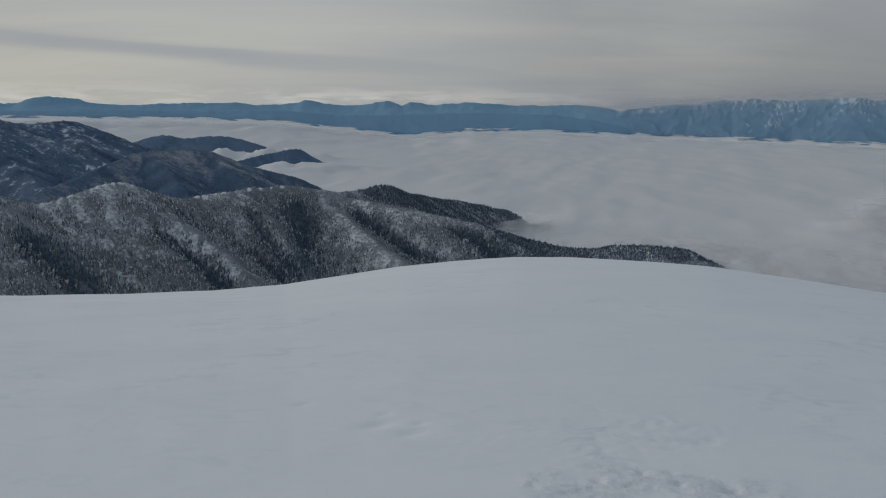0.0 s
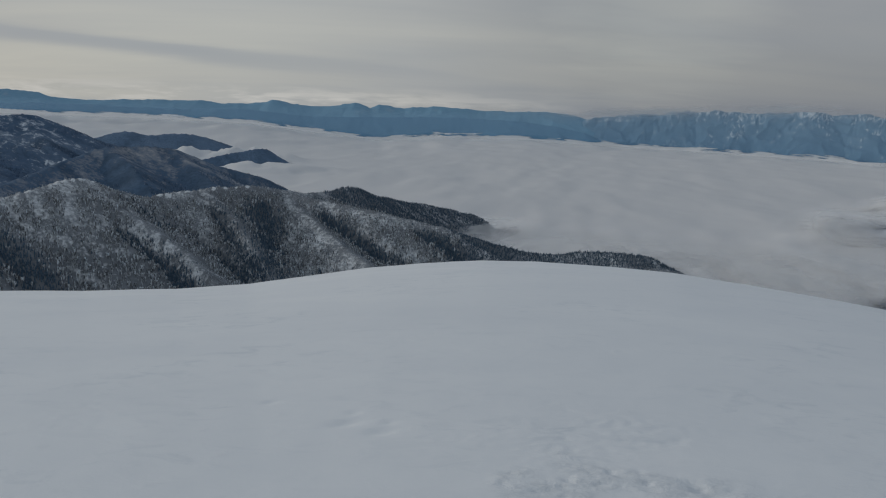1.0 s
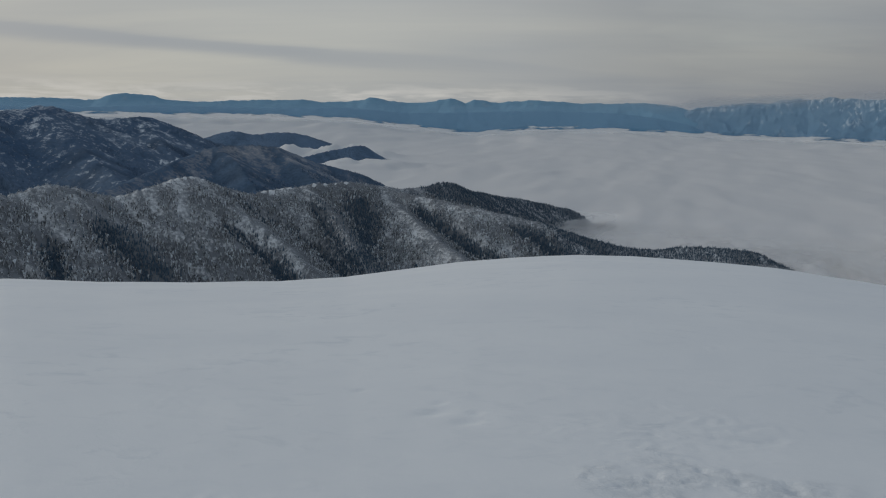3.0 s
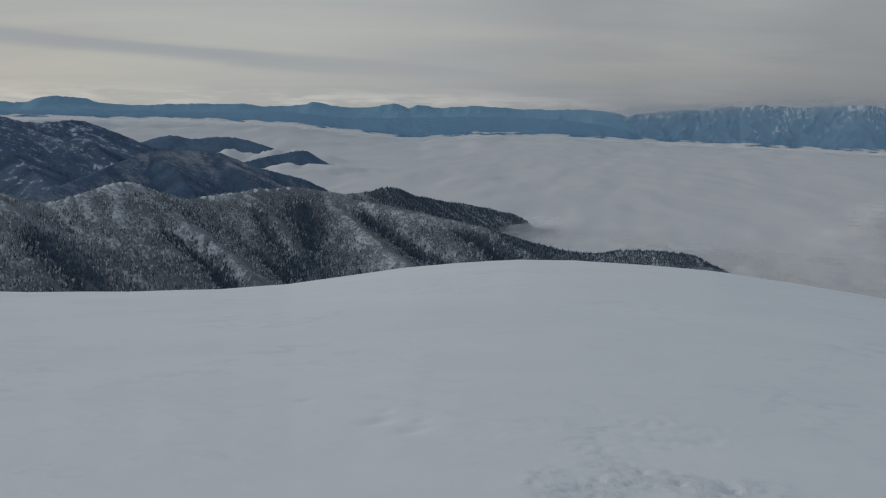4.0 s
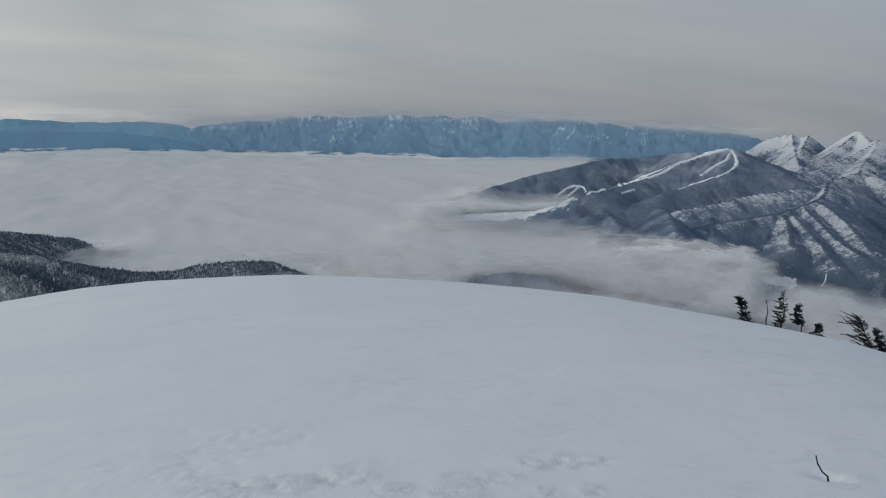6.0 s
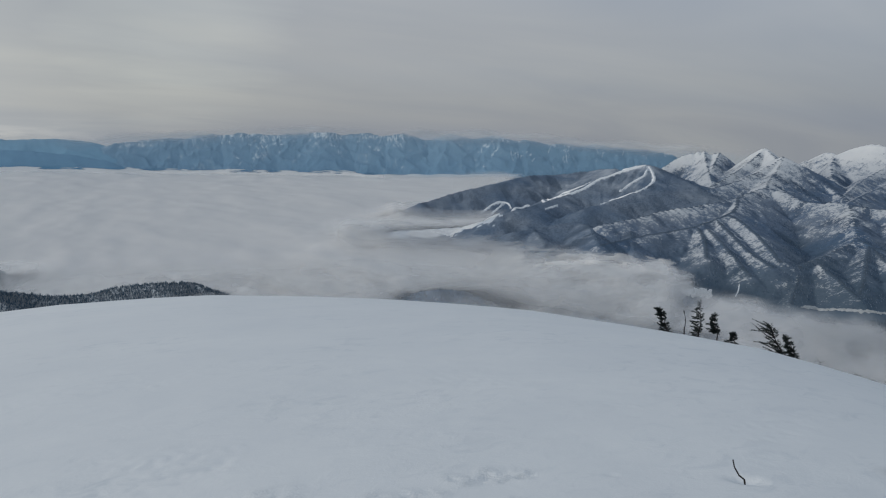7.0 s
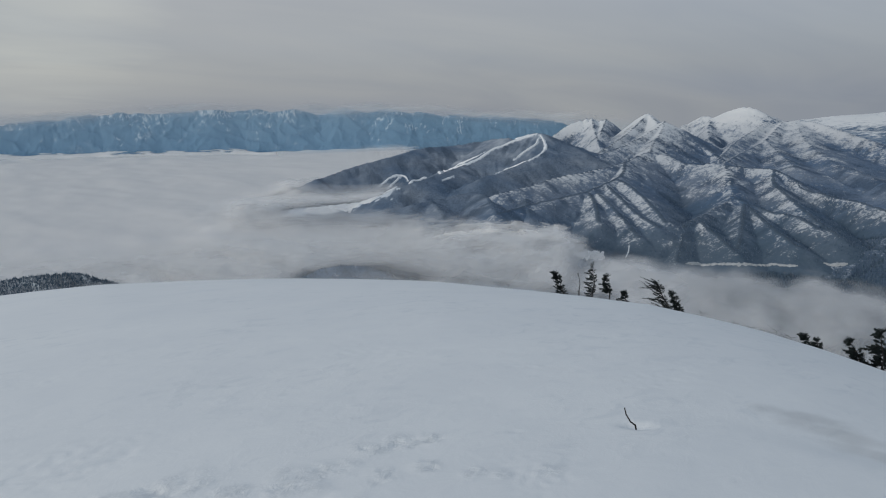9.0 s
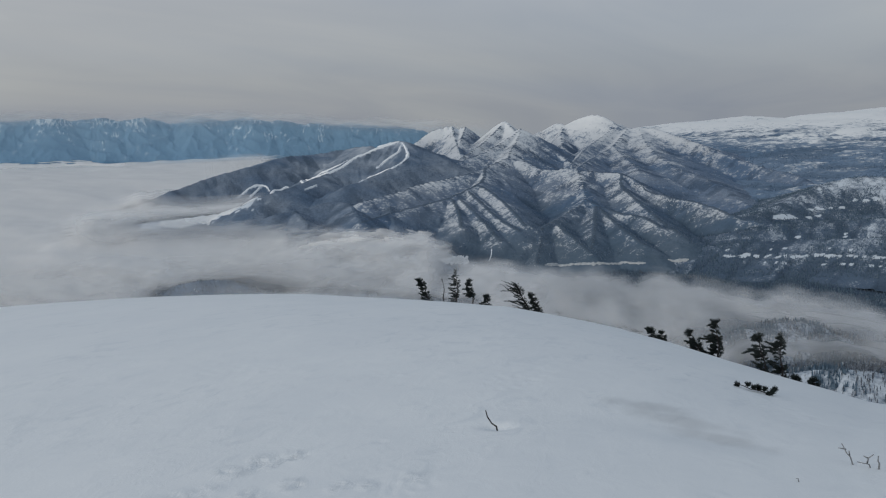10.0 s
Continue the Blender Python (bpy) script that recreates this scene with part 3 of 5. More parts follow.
def dome(x, y):
    """Height of the snow: it curves away ever steeper, then runs down as an even mountainside."""
    az, r = np.degrees(np.arctan2(x, y)), np.hypot(x, y)
    k = np.tan(np.radians(np.interp(az, BROW[:, 0], BROW[:, 1]))) ** 2 / (4 * EYE)
    bend = 0.6 / (2 * k)
    z = np.where(r < bend, -k * r * r, -k * bend * bend - 0.6 * (r - bend))
    near = step(60, 20, r)
    z = z + near * (0.010 * fbm(x / 2.6, y / 1.4, 3, 41) + 0.0025 * fbm(x / 0.4, y / 0.25, 2, 43))
    # scuffed, wind-broken crust on the ground close by
    scuff = step(0.15, 0.6, fbm(x / 1.6 + 3, y / 1.1, 2, 47)) * step(8.0, 5.0, r)
    z = z - 0.008 * scuff * np.abs(perlin(x / 0.11, y / 0.08, 49))
    crust = broken(x, y)
    shard = np.abs(fbm(x / 0.13, y / 0.09, 3, 57))
    z = z - 0.008 * crust * shard - 0.005 * crust * step(0.5, 0.75, shard) + 0.003 * crust
    # a shallow wind scoop, and small hollows
    for a, d, w, l, deep in ((73.5, 4.75, 0.20, 0.6, 0.012), (77.5, 4.62, 0.17, 0.5, 0.016), (22.5, 3.52, 0.03, 0.055, 0.016), (22.0, 3.57, 0.03, 0.05, 0.014),
                             (61.0, 4.28, 0.05, 0.09, 0.035), (11.1, 3.2, 0.10, 0.16, 0.009), (-5.6, 4.1, 0.05, 0.1, 0.015), (-2.6, 3.95, 0.05, 0.1, 0.015), (42, 3.7, 0.12, 0.25, 0.004),
                             (59.1, 3.18, 0.02, 0.045, 0.009), (61.9, 3.15, 0.018, 0.07, 0.008), (64.3, 3.11, 0.016, 0.06, 0.007), (66.8, 3.1, 0.016, 0.06, 0.006), (44.3, 3.84, 0.022, 0.08, 0.010), (32.0, 3.36, 0.022, 0.05, 0.010), (35.3, 3.2, 0.022, 0.05, 0.010),
                             (51.4, 4.01, 0.02, 0.04, 0.008), (-11.5, 4.59, 0.03, 0.05, 0.010), (-5.0, 4.28, 0.03, 0.05, 0.009), (-2.1, 4.09, 0.03, 0.05, 0.010), (23.8, 3.5, 0.03, 0.06, 0.012), (20.1, 4.06, 0.03, 0.06, 0.009)):
        cx, cy = math.sin(math.radians(a)) * d, math.cos(math.radians(a)) * d
        ux, uy = math.sin(math.radians(a + 75)), math.cos(math.radians(a + 75))
        along, across = (x - cx) * ux + (y - cy) * uy, (x - cx) * uy - (y - cy) * ux
        z = z - deep * np.exp(-(along / l) ** 2 - (across / w) ** 2)
    return z


def summit():
    az = np.concatenate([np.arange(-45, 100, 0.28), np.arange(100, 315, 5.0)])
    r = np.concatenate([[0.05, 0.5, 1.0, 1.5, 2.0], spaced(2.3, 9.0, 250), spaced(9.1, 60, 120), spaced(62, 340, 20)])
    x, y = fan_grid(az, r)
    z = dome(x, y)
    # old grey crust laid bare by the wind, streaked along it
    bare = np.zeros(x.shape)
    for a, d, w, l, much in ((72.6, 5.1, 0.17, 0.4, 0.85), (75.0, 4.92, 0.19, 0.42, 1.0), (78.0, 4.72, 0.15, 0.4, 1.0)):
        cx, cy = math.sin(math.radians(a)) * d, math.cos(math.radians(a)) * d
        ux, uy = math.sin(math.radians(a + 95)), math.cos(math.radians(a + 95))
        along, across = (x - cx) * ux + (y - cy) * uy, (x - cx) * uy - (y - cy) * ux
        bare = np.maximum(bare, much * np.exp(-(along / l) ** 2 - (across / w) ** 2))
    bare = step(0.25, 0.9, bare + 0.25 * fbm(x / 0.35, y / 0.2, 3, 53)) * 0.62
    ob = big_mesh("snow_ground", np.stack([x, y, z], -1).reshape(-1, 3), fan_quads(len(az), len(r), None, True), SNOW, True, [("scoured", bare), ("crust", broken(x, y) * (np.hypot(x, y) < 9))])
    tagged(ob, "smooth wind-packed snow on the rounded summit dome", "snow", "", "structure")


summit()

# ---- ridges: slope, roughness, then bearing, height angle and distance along the crest ----
RIDGE = Land(7, 34, 1.3, 3, shear=0.65)
RIDGE.ridge(0.6, 0.5, (-46, -4.6, 540), (-40, -5.3, 570), (-35.7, -5.79, 600), (-32.3, -5.36, 620), (-29, -6.2, 640), (-26.6, -5.75, 650), (-23.5, -5.05, 680), (-20.2, -6.13, 720), (-18.7, -6.22, 740), (-15.5, -5.76, 760), (-12.2, -5.53, 790), (-9.7, -5.78, 820), (-8, -6.01, 840), (-6.2, -5.89, 870), (-4.5, -5.55, 900), (-2.8, -6.12, 930), (-0.1, -6.63, 980), (2.1, -6.87, 1020), (4, -7.28, 1040), (5.3, -7.57, 1055), (6.5, -8.6, 1060))
RIDGE.ridge(0.5, 0.5, (-9.7, -5.9, 815), (-8, -6.31, 800), (-3.6, -7.2, 770), (2.5, -8.48, 750), (6.9, -9.7, 755), (10.8, -10.22, 765), (14.2, -9.82, 780), (17.1, -9.75, 785), (19.1, -10.21, 785), (21, -11.4, 780))

# spurs of the near ridge run down to the right
RIDGE.ridge(0.62, 0.4, (-23.5, -5.05, 680), (-20.6, -7.4, 655), (-17.6, -9.7, 620), (-15.6, -11.6, 590), (-13.6, -14.0, 555))
RIDGE.ridge(0.62, 0.4, (-32.3, -5.36, 620), (-29.0, -8.0, 590), (-27.6, -9.6, 570), (-26.0, -12.0, 540), (-24.5, -14.5, 510))
RIDGE.ridge(0.62, 0.4, (-15.5, -5.76, 760), (-13.6, -7.6, 720), (-12.0, -9.6, 670), (-10.0, -12.4, 620))
RIDGE.ridge(0.6, 0.4, (-9.7, -5.9, 815), (-6.8, -8.6, 725), (-4.2, -10.6, 665), (-1.5, -12.6, 620))
# dark wooded gullies: depth, half width, bearings and height angles down the slope
RIDGE.gully_line(9, 9, (-20.7, -6.35), (-19.0, -7.65), (-17.0, -8.76), (-14.9, -10.1), (-13.3, -11.43), (-11.9, -12.84))
RIDGE.gully_line(6, 7, (-20.8, -8.83), (-19.5, -9.93), (-17.9, -11.26), (-16.3, -12.81))
RIDGE.gully_line(6, 7, (-6.7, -7.42), (-5.4, -8.5), (-3.6, -9.59), (-1.8, -10.66), (-0.5, -11.3))
RIDGE.gully_line(6, 11, (-29.6, -7.97), (-28.7, -9.21), (-27.3, -10.69), (-26.0, -12.12))
RIDGE.gully_line(3, 16, (-11.2, -6.96), (-10.8, -9.12), (-10.6, -10.85), (-10.7, -12.57))
RIDGE.gully_line(4, 7, (-33.0, -9.64), (-32.8, -10.8), (-32.7, -11.95))
RIDGE.gully_line(5, 6, (-14.8, -6.91), (-13.6, -9.06), (-12.4, -10.81), (-11.1, -12.13))
RIDGE.gully_line(4, 8, (0.8, -8.89), (2.6, -9.72), (3.9, -10.99))

HILL_A = Land(14, 60, 1.5, 23, shear=0.0)
HILL_A.ridge(0.5, 0.8, (-34, -7.0, 720), (-31, -6.2, 760), (-28.8, -5.6, 800), (-26.1, -4.56, 880), (-23.8, -3.58, 950), (-21.8, -2.87, 1000), (-18.1, -2.79, 1050), (-16.9, -3.09, 1070), (-14.4, -4.06, 1080), (-11.9, -4.7, 1090), (-9.3, -5.9, 1090), (-7.5, -7.5, 1090))

HILL_A.ridge(0.5, 0.6, (-21.8, -2.87, 1000), (-20.4, -3.9, 935), (-19.5, -5.2, 870), (-18.6, -6.6, 820))
HILL_A.ridge(0.5, 0.6, (-17.8, -2.85, 1052), (-16.0, -4.2, 990), (-14.5, -5.6, 930))

HILL_B = Land(20, 80, 2.0, 31, shear=0.2, sharp=True)
HILL_B.ridge(0.42, 1.0, (-50, 0.6, 1250), (-44, 0.3, 1300), (-38, -0.2, 1350), (-35.2, -0.35, 1400), (-33.3, -0.1, 1400), (-31.9, -0.17, 1420), (-29.5, -0.91, 1450), (-27, -0.74, 1500), (-25.5, -0.97, 1520), (-24.4, -1.69, 1540), (-22.9, -2.17, 1560), (-21, -2.8, 1580), (-19, -3.8, 1600))
HILL_B.ridge(0.45, 1.0, (-33.3, -0.1, 1400), (-31, -2.4, 1250), (-29, -4.5, 1120), (-27, -6.5, 1000))
HILL_B.ridge(0.45, 1.0, (-27, -0.74, 1500), (-25.5, -2.5, 1380), (-24.5, -4.0, 1280))

HILL_C = Land(14, 90, 2.0, 37, shear=0.0)
HILL_C.ridge(0.35, 1.5, (-25, -3.2, 2507), (-22.1, -2.17, 2592), (-20.5, -1.76, 2635), (-18.9, -1.97, 2677), (-16.5, -1.84, 2720), (-14.4, -2.29, 2788), (-13.2, -2.9, 2805))

HILL_D = Land(10, 80, 2.0, 39, shear=0.0)
HILL_D.ridge(0.62, 1.2, (-15.6, -3.75, 2150), (-13.6, -3.2, 2236), (-12.3, -2.98, 2270), (-11.1, -2.76, 2304), (-10.4, -3.2, 2325), (-9.9, -4.2, 2330))

KNOLL = Land(6, 35, 1.0, 51, shear=0.0)
KNOLL.ridge(0.45, 0.6, (33.5, -12.95, 740), (35, -11.55, 770), (36.3, -11.00, 780), (39.3, -11.20, 790), (41.5, -12.25, 750), (46, -12.65, 710), (50, -12.95, 690), (57, -13.95, 640))

SKI_HILL = Land(2.0, 44, 1.2, 61, shear=0.2, sharp=True, crag=4, span=80)
SKI_HILL.ridge(0.45, 0.8, (35.6, -4.32, 1720), (36.4, -4.16, 1750), (38.0, -3.64, 1800), (39.6, -3.23, 1830), (41.7, -2.75, 1880), (43.8, -2.25, 1950), (46.3, -2.11, 2000), (48.9, -1.78, 2000), (50.4, -1.67, 1900))
SKI_HILL.ridge(0.42, 0.5, (41.0, -5.62, 1290), (41.7, -5.23, 1300), (43.6, -4.74, 1330), (45.4, -4.19, 1400), (47.1, -3.58, 1480), (48.8, -2.67, 1540), (50.6, -1.93, 1580), (51.9, -1.47, 1600), (52.9, -1.37, 1600), (53.8, -1.79, 1590), (54.9, -2.43, 1570), (56.4, -3.34, 1540))
SKI_HILL.ridge(0.42, 0.5, (52.9, -1.37, 1600), (53.5, -2.12, 1560), (53.2, -2.8, 1500), (51.8, -3.48, 1440), (50.1, -4.14, 1380), (48.3, -4.67, 1320))
SKI_HILL.ridge(0.42, 0.5, (43.0, -6.5, 1190), (44.4, -6.27, 1220), (47.0, -5.8, 1260), (48.7, -5.54, 1290), (52.2, -5.09, 1360), (53.9, -4.81, 1400))
SKI_HILL.ridge(0.5, 0.5, (47.8, -5.76, 1270), (48.7, -6.06, 1210), (49.5, -7.57, 1080))
SKI_HILL.ridge(0.5, 0.5, (51.7, -5.46, 1300), (51.7, -6.76, 1160), (52.1, -7.86, 1080))
SKI_HILL.ridge(0.5, 0.5, (44.4, -6.27, 1220), (45.2, -7.17, 1130), (45.5, -7.96, 1080))
SKI_HILL.ridge(0.16, 0.2, (34.3, -6.45, 1300), (36.6, -6.36, 1320), (39.4, -6.2, 1330), (41.0, -6.12, 1330))

PEAKS = Land(2.2, 30, 1.2, 71, shear=0.3, sharp=True, crag=2.6, span=60)
PEAKS.ridge(0.8, 1.0, (53.8, -1.62, 2150), (54.7, -0.97, 2180), (55.8, -0.49, 2200), (56.7, -0.35, 2200), (57.1, -0.62, 2200), (57.7, -0.47, 2180), (58.1, -1.16, 2150), (58.5, -1.69, 2110), (59.5, -0.87, 2060), (60.3, -0.3, 2020), (60.7, -0.15, 2000), (61.1, -0.5, 1960), (61.5, -0.89, 1900))
PEAKS.ridge(0.8, 0.8, (56.7, -0.35, 2200), (56.9, -1.34, 2080), (57.3, -2.42, 1960))
PEAKS.ridge(0.8, 0.8, (57.7, -0.47, 2180), (57.3, -1.56, 2040))
PEAKS.ridge(0.8, 0.8, (60.7, -0.15, 2000), (59.6, -1.21, 1900), (58.4, -2.11, 1800), (57.1, -2.97, 1700))
PEAKS.ridge(0.58, 0.8, (61.5, -0.89, 1900), (61.9, -0.78, 1860), (61.0, -1.38, 1790), (59.6, -2.2, 1700), (58.3, -2.71, 1630), (56.6, -3.3, 1560), (54.8, -3.8, 1500), (52.9, -4.33, 1440))
PEAKS.ridge(0.58, 0.8, (61.9, -0.78, 1860), (62.7, -1.44, 1840), (63.5, -2.1, 1810), (65.2, -3.04, 1750), (65.7, -3.43, 1700))
PEAKS.ridge(0.52, 0.8, (61.9, -0.78, 1860), (61.6, -1.62, 1760), (61.2, -2.2, 1690), (61.0, -2.88, 1620), (62.1, -3.21, 1590), (63.1, -3.7, 1560), (64.5, -3.87, 1530), (65.4, -3.76, 1510), (66.1, -3.95, 1480), (66.5, -5.02, 1390), (66.7, -6.17, 1300), (65.4, -7.18, 1220), (63.7, -8.1, 1140), (62.6, -8.82, 1090))
PEAKS.ridge(0.52, 0.6, (61.0, -2.88, 1620), (60.1, -3.19, 1560), (59.1, -3.64, 1480), (57.9, -3.94, 1430), (56.6, -4.25, 1390), (53.9, -4.76, 1320), (52.2, -5.26, 1270), (49.5, -5.84, 1200))
PEAKS.ridge(0.52, 0.5, (59.1, -3.64, 1480), (59.0, -4.37, 1400), (58.5, -4.83, 1350), (56.5, -5.72, 1260), (54.8, -6.14, 1220), (52.1, -6.73, 1150), (49.5, -7.39, 1080))
PEAKS.ridge(0.5, 0.5, (58.5, -4.83, 1350), (59.6, -5.51, 1290), (60.9, -6.67, 1200), (62.1, -8.03, 1110))
PEAKS.ridge(0.5, 0.5, (57.8, -5.37, 1300), (58.7, -6.18, 1230), (60.0, -7.43, 1150), (61.6, -8.5, 1080))
PEAKS.ridge(0.5, 0.5, (57.2, -5.96, 1240), (58.7, -7.48, 1140), (60.2, -9.21, 1050))
PEAKS.ridge(0.58, 0.5, (56.5, -5.94, 1240), (57.0, -6.82, 1180), (57.2, -8.05, 1090))
PEAKS.ridge(0.6, 0.8, (66.1, -3.95, 1480), (67.7, -4.11, 1480), (69.2, -4.22, 1470), (70.6, -4.87, 1430), (71.2, -5.54, 1400), (72.6, -5.97, 1370), (74.6, -6.38, 1330), (76.0, -6.79, 1290), (77.4, -7.38, 1230), (79.1, -7.8, 1190))
PEAKS.ridge(0.52, 0.6, (69.4, -4.26, 1470), (69.4, -5.19, 1400), (70.6, -6.34, 1300), (72.1, -7.64, 1190), (73.7, -8.83, 1090))
PEAKS.ridge(0.6, 0.6, (66.7, -6.17, 1300), (68.1, -6.78, 1260), (69.4, -7.21, 1220), (71.0, -7.51, 1190), (72.3, -8.22, 1130))
PEAKS.ridge(0.52, 0.6, (67.7, -6.78, 1260), (69.4, -8.32, 1130), (71.1, -9.57, 1050))
PEAKS.ridge(0.52, 0.6, (67.5, -6.69, 1260), (67.4, -8.65, 1110), (67.1, -10.15, 1030))
PEAKS.ridge(0.52, 0.6, (64.7, -8.12, 1140), (65.8, -9.07, 1080), (67.1, -10.19, 1020))
PEAKS.ridge(0.6, 0.6, (63.4, -8.4, 1120), (63.2, -9.91, 1040), (63.0, -10.99, 990))

DOME = Land(2.5, 40, 1.3, 83, shear=0.3, sharp=True, crag=3.0, span=90)
DOME.ridge(0.48, 0.8, (62.7, -1.48, 2380), (63.4, -0.99, 2360), (63.9, -1.35, 2350), (64.6, -0.44, 2320), (65.2, -0.63, 2300), (66.0, -0.24, 2300), (67.2, 0.09, 2300), (67.9, -0.05, 2280), (68.9, -0.67, 2250), (69.8, -0.94, 2250), (71.4, -0.99, 2230), (73.3, -1.62, 2120), (75.3, -2.39, 2030), (77.2, -3.23, 1930), (79.1, -3.93, 1850), (80.9, -4.37, 1780), (82.4, -5.07, 1690), (82.8, -5.68, 1600))
DOME.ridge(0.6, 0.8, (68.9, -0.75, 2240), (67.7, -1.67, 2080), (66.7, -2.4, 1920), (65.8, -3.39, 1720))
DOME.ridge(0.55, 0.8, (69.8, -0.94, 2250), (68.7, -2.24, 1980), (67.3, -3.04, 1800), (66.1, -3.82, 1560))
DOME.ridge(0.65, 0.8, (65.2, -0.63, 2300), (64.9, -1.38, 2150), (65.3, -2.87, 1900))
DOME.ridge(0.3, 0.8, (70.6, -1.05, 2230), (71.4, -2.47, 1960), (73.4, -3.99, 1730), (75.8, -4.99, 1620), (77.3, -5.97, 1520), (79.0, -7.11, 1380))
DOME.ridge(0.33, 0.8, (68.7, -2.24, 1980), (70.2, -3.61, 1750), (70.8, -4.24, 1620))

PLATEAU = Land(6, 150, 2.2, 91, shear=0.0)
PLATEAU.ridge(0.085, 2.0, (68, -1.6, 3400), (71, -0.95, 3400), (73.3, -0.89, 3420), (76, -0.69, 3500), (77.8, -0.36, 3600), (79, -0.62, 3600), (80.7, -0.7, 3600), (82.8, -0.78, 3600), (85.5, -0.24, 3600), (87, -0.05, 3600), (95, 0.2, 3600), (106, 0.3, 3500))

RIGHT_HILL = Land(8, 50, 1.4, 97, shear=0)
RIGHT_HILL.ridge(0.3, 0.8, (78.5, -7.36, 1260), (80.0, -6.74, 1330), (81.0, -6.13, 1390), (82.1, -5.61, 1430), (83.1, -5.14, 1470), (84.4, -4.75, 1500), (85.8, -4.59, 1520), (87.7, -4.57, 1520))
RIGHT_HILL.ridge(0.25, 0.8, (79.1, -8.12, 1180), (81.1, -7.87, 1200), (83.9, -7.59, 1220), (87.8, -7.26, 1240))
RIGHT_HILL.ridge(0.25, 0.8, (74.7, -9.85, 1080), (77.4, -9.45, 1090), (81.1, -9.05, 1100), (87.9, -8.55, 1100))

FAR_LOW = Land(3, 80, 2.0, 101, shear=0.3, sharp=True, crag=12, span=280, jag=0.4)
FAR_LOW.ridge(0.45, 3.0, (-50, 0.4, 4800), (-38, 0.5, 4800), (-30.3, 0.47, 4800), (-29, 0.56, 4800), (-28.4, 0.82, 4800), (-26, 0.82, 4800), (-25, 0.53, 4800), (-22, 0.4, 4800), (-19.5, 0.5, 4800), (-16, 0.61, 4800), (-13.6, 0.45, 4800), (-10.7, 0.66, 4800), (-10.1, 0.78, 4800), (-7.8, 0.45, 4800), (-5.8, 0.5, 4800), (-4.2, 0.78, 4800), (-3.3, 0.42, 4800), (-2.1, 0.72, 4800), (-0.6, 0.52, 4800), (2, 0.72, 4800), (6.2, 0.5, 4800), (11, 0.55, 4800), (13.2, 0.1, 4800), (16, -0.8, 4800))
FAR_FRONT = Land(3, 80, 2.0, 113, shear=0.3, sharp=True, crag=9, span=280, jag=0.3)
FAR_FRONT.ridge(0.4, 3.0, (-50, -0.1, 4450), (-40, 0.0, 4450), (-32, -0.1, 4450), (-25, 0.05, 4450), (-18, -0.05, 4450), (-12, 0.0, 4420), (-8, -0.3, 4450), (-3, -0.25, 4450), (3, -0.1, 4500), (9, -0.3, 4450), (13, -0.9, 4400))

FAR = Land(5, 50, 0.6, 108, shear=0.35, sharp=True, crag=9, span=120, jag=0.6, veins=True)
FAR.ridge(0.64, 3, (11.5, -0.6, 4740), (13, 0.05, 4740), (14.5, 0.33, 4740), (16, 0.5, 4740), (17.4, 0.66, 4740), (18.2, 0.6, 4740), (19.8, 0.9, 4740), (21.2, 0.85, 4740), (22.5, 1.02, 4740), (24.7, 0.86, 4740), (25.8, 0.95, 4740), (27, 0.98, 4740), (27.7, 1.1, 4740), (28.5, 1.3, 4740), (29.2, 1.12, 4740), (29.9, 0.9, 4740), (31.7, 1.0, 4740), (32.9, 0.8, 4740), (34.4, 0.95, 4740), (36.1, 0.5, 4740), (37.0, 0.65, 4740), (37.9, 0.93, 4740), (38.8, 0.75, 4740), (39.8, 0.55, 4740), (41.4, 0.84, 4740), (42.8, 0.45, 4740), (44, 0.45, 4740), (45.2, 0.16, 4740), (46.5, 0.2, 4740), (47.7, 0, 4740), (48.8, 0.15, 4740), (50.3, -0.1, 4740), (52, -0.2, 4740), (53.7, -0.5, 4740), (58, -1.3, 4740), (70, -1.6, 4740))
FAR.ridge(0.7, 6.0, (28.5, 1.25, 4740), (28.0, 0.2, 4600), (27.3, -0.9, 4480))
FAR.ridge(0.7, 6.0, (38.1, 0.8, 4740), (37.5, -0.4, 4560), (36.9, -1.5, 4420))

# treeless patches: half width, then bearings and height angles
HILL_B.thinned(60, (-31.3, -3.6), (-30.4, -3.8), (-29.6, -4.4), (-28.8, -5.0), (-30.6, -4.8), (-33.2, -4.4))
HILL_B.thinned(45, (-26.0, -4.2), (-25.0, -4.0), (-24.2, -3.85), (-32.8, -1.3), (-32.3, -1.8), (-29.0, -2.4), (-27.0, -2.6), (-30.4, -2.2))
HILL_B.thinned(70, (-26.6, -1.3), (-25.2, -1.9), (-23.8, -2.6))
HILL_B.clearing(3.0, *[(-26.6 + 0.27 * q, -4.2 + 0.04 * q + 0.07 * math.sin(q * 4.1)) for q in range(9)])
RIDGE.clearing(2.6, (-26.0, -5.6), (-25.6, -5.4), (-25.2, -5.35), (-24.6, -5.28), (-24.0, -5.2), (-23.4, -5.15), (-22.8, -5.25))
RIDGE.clearing(2.6, (-19.6, -6.25), (-19.0, -6.3), (-18.4, -6.3), (-17.8, -6.25), (-17.2, -6.1), (-16.5, -5.95), (-15.8, -5.85), (-14.6, -5.75), (-13.8, -5.7), (-13.0, -5.65), (-12.2, -5.62))
RIGHT_HILL.thinned(20, (84.5, -5.1), (83, -5.5), (81.5, -6.2), (86.0, -4.9), (87.0, -5.6))
RIGHT_HILL.clearing(11, (80.2, -7.5), (80.6, -7.42), (81.1, -7.42))
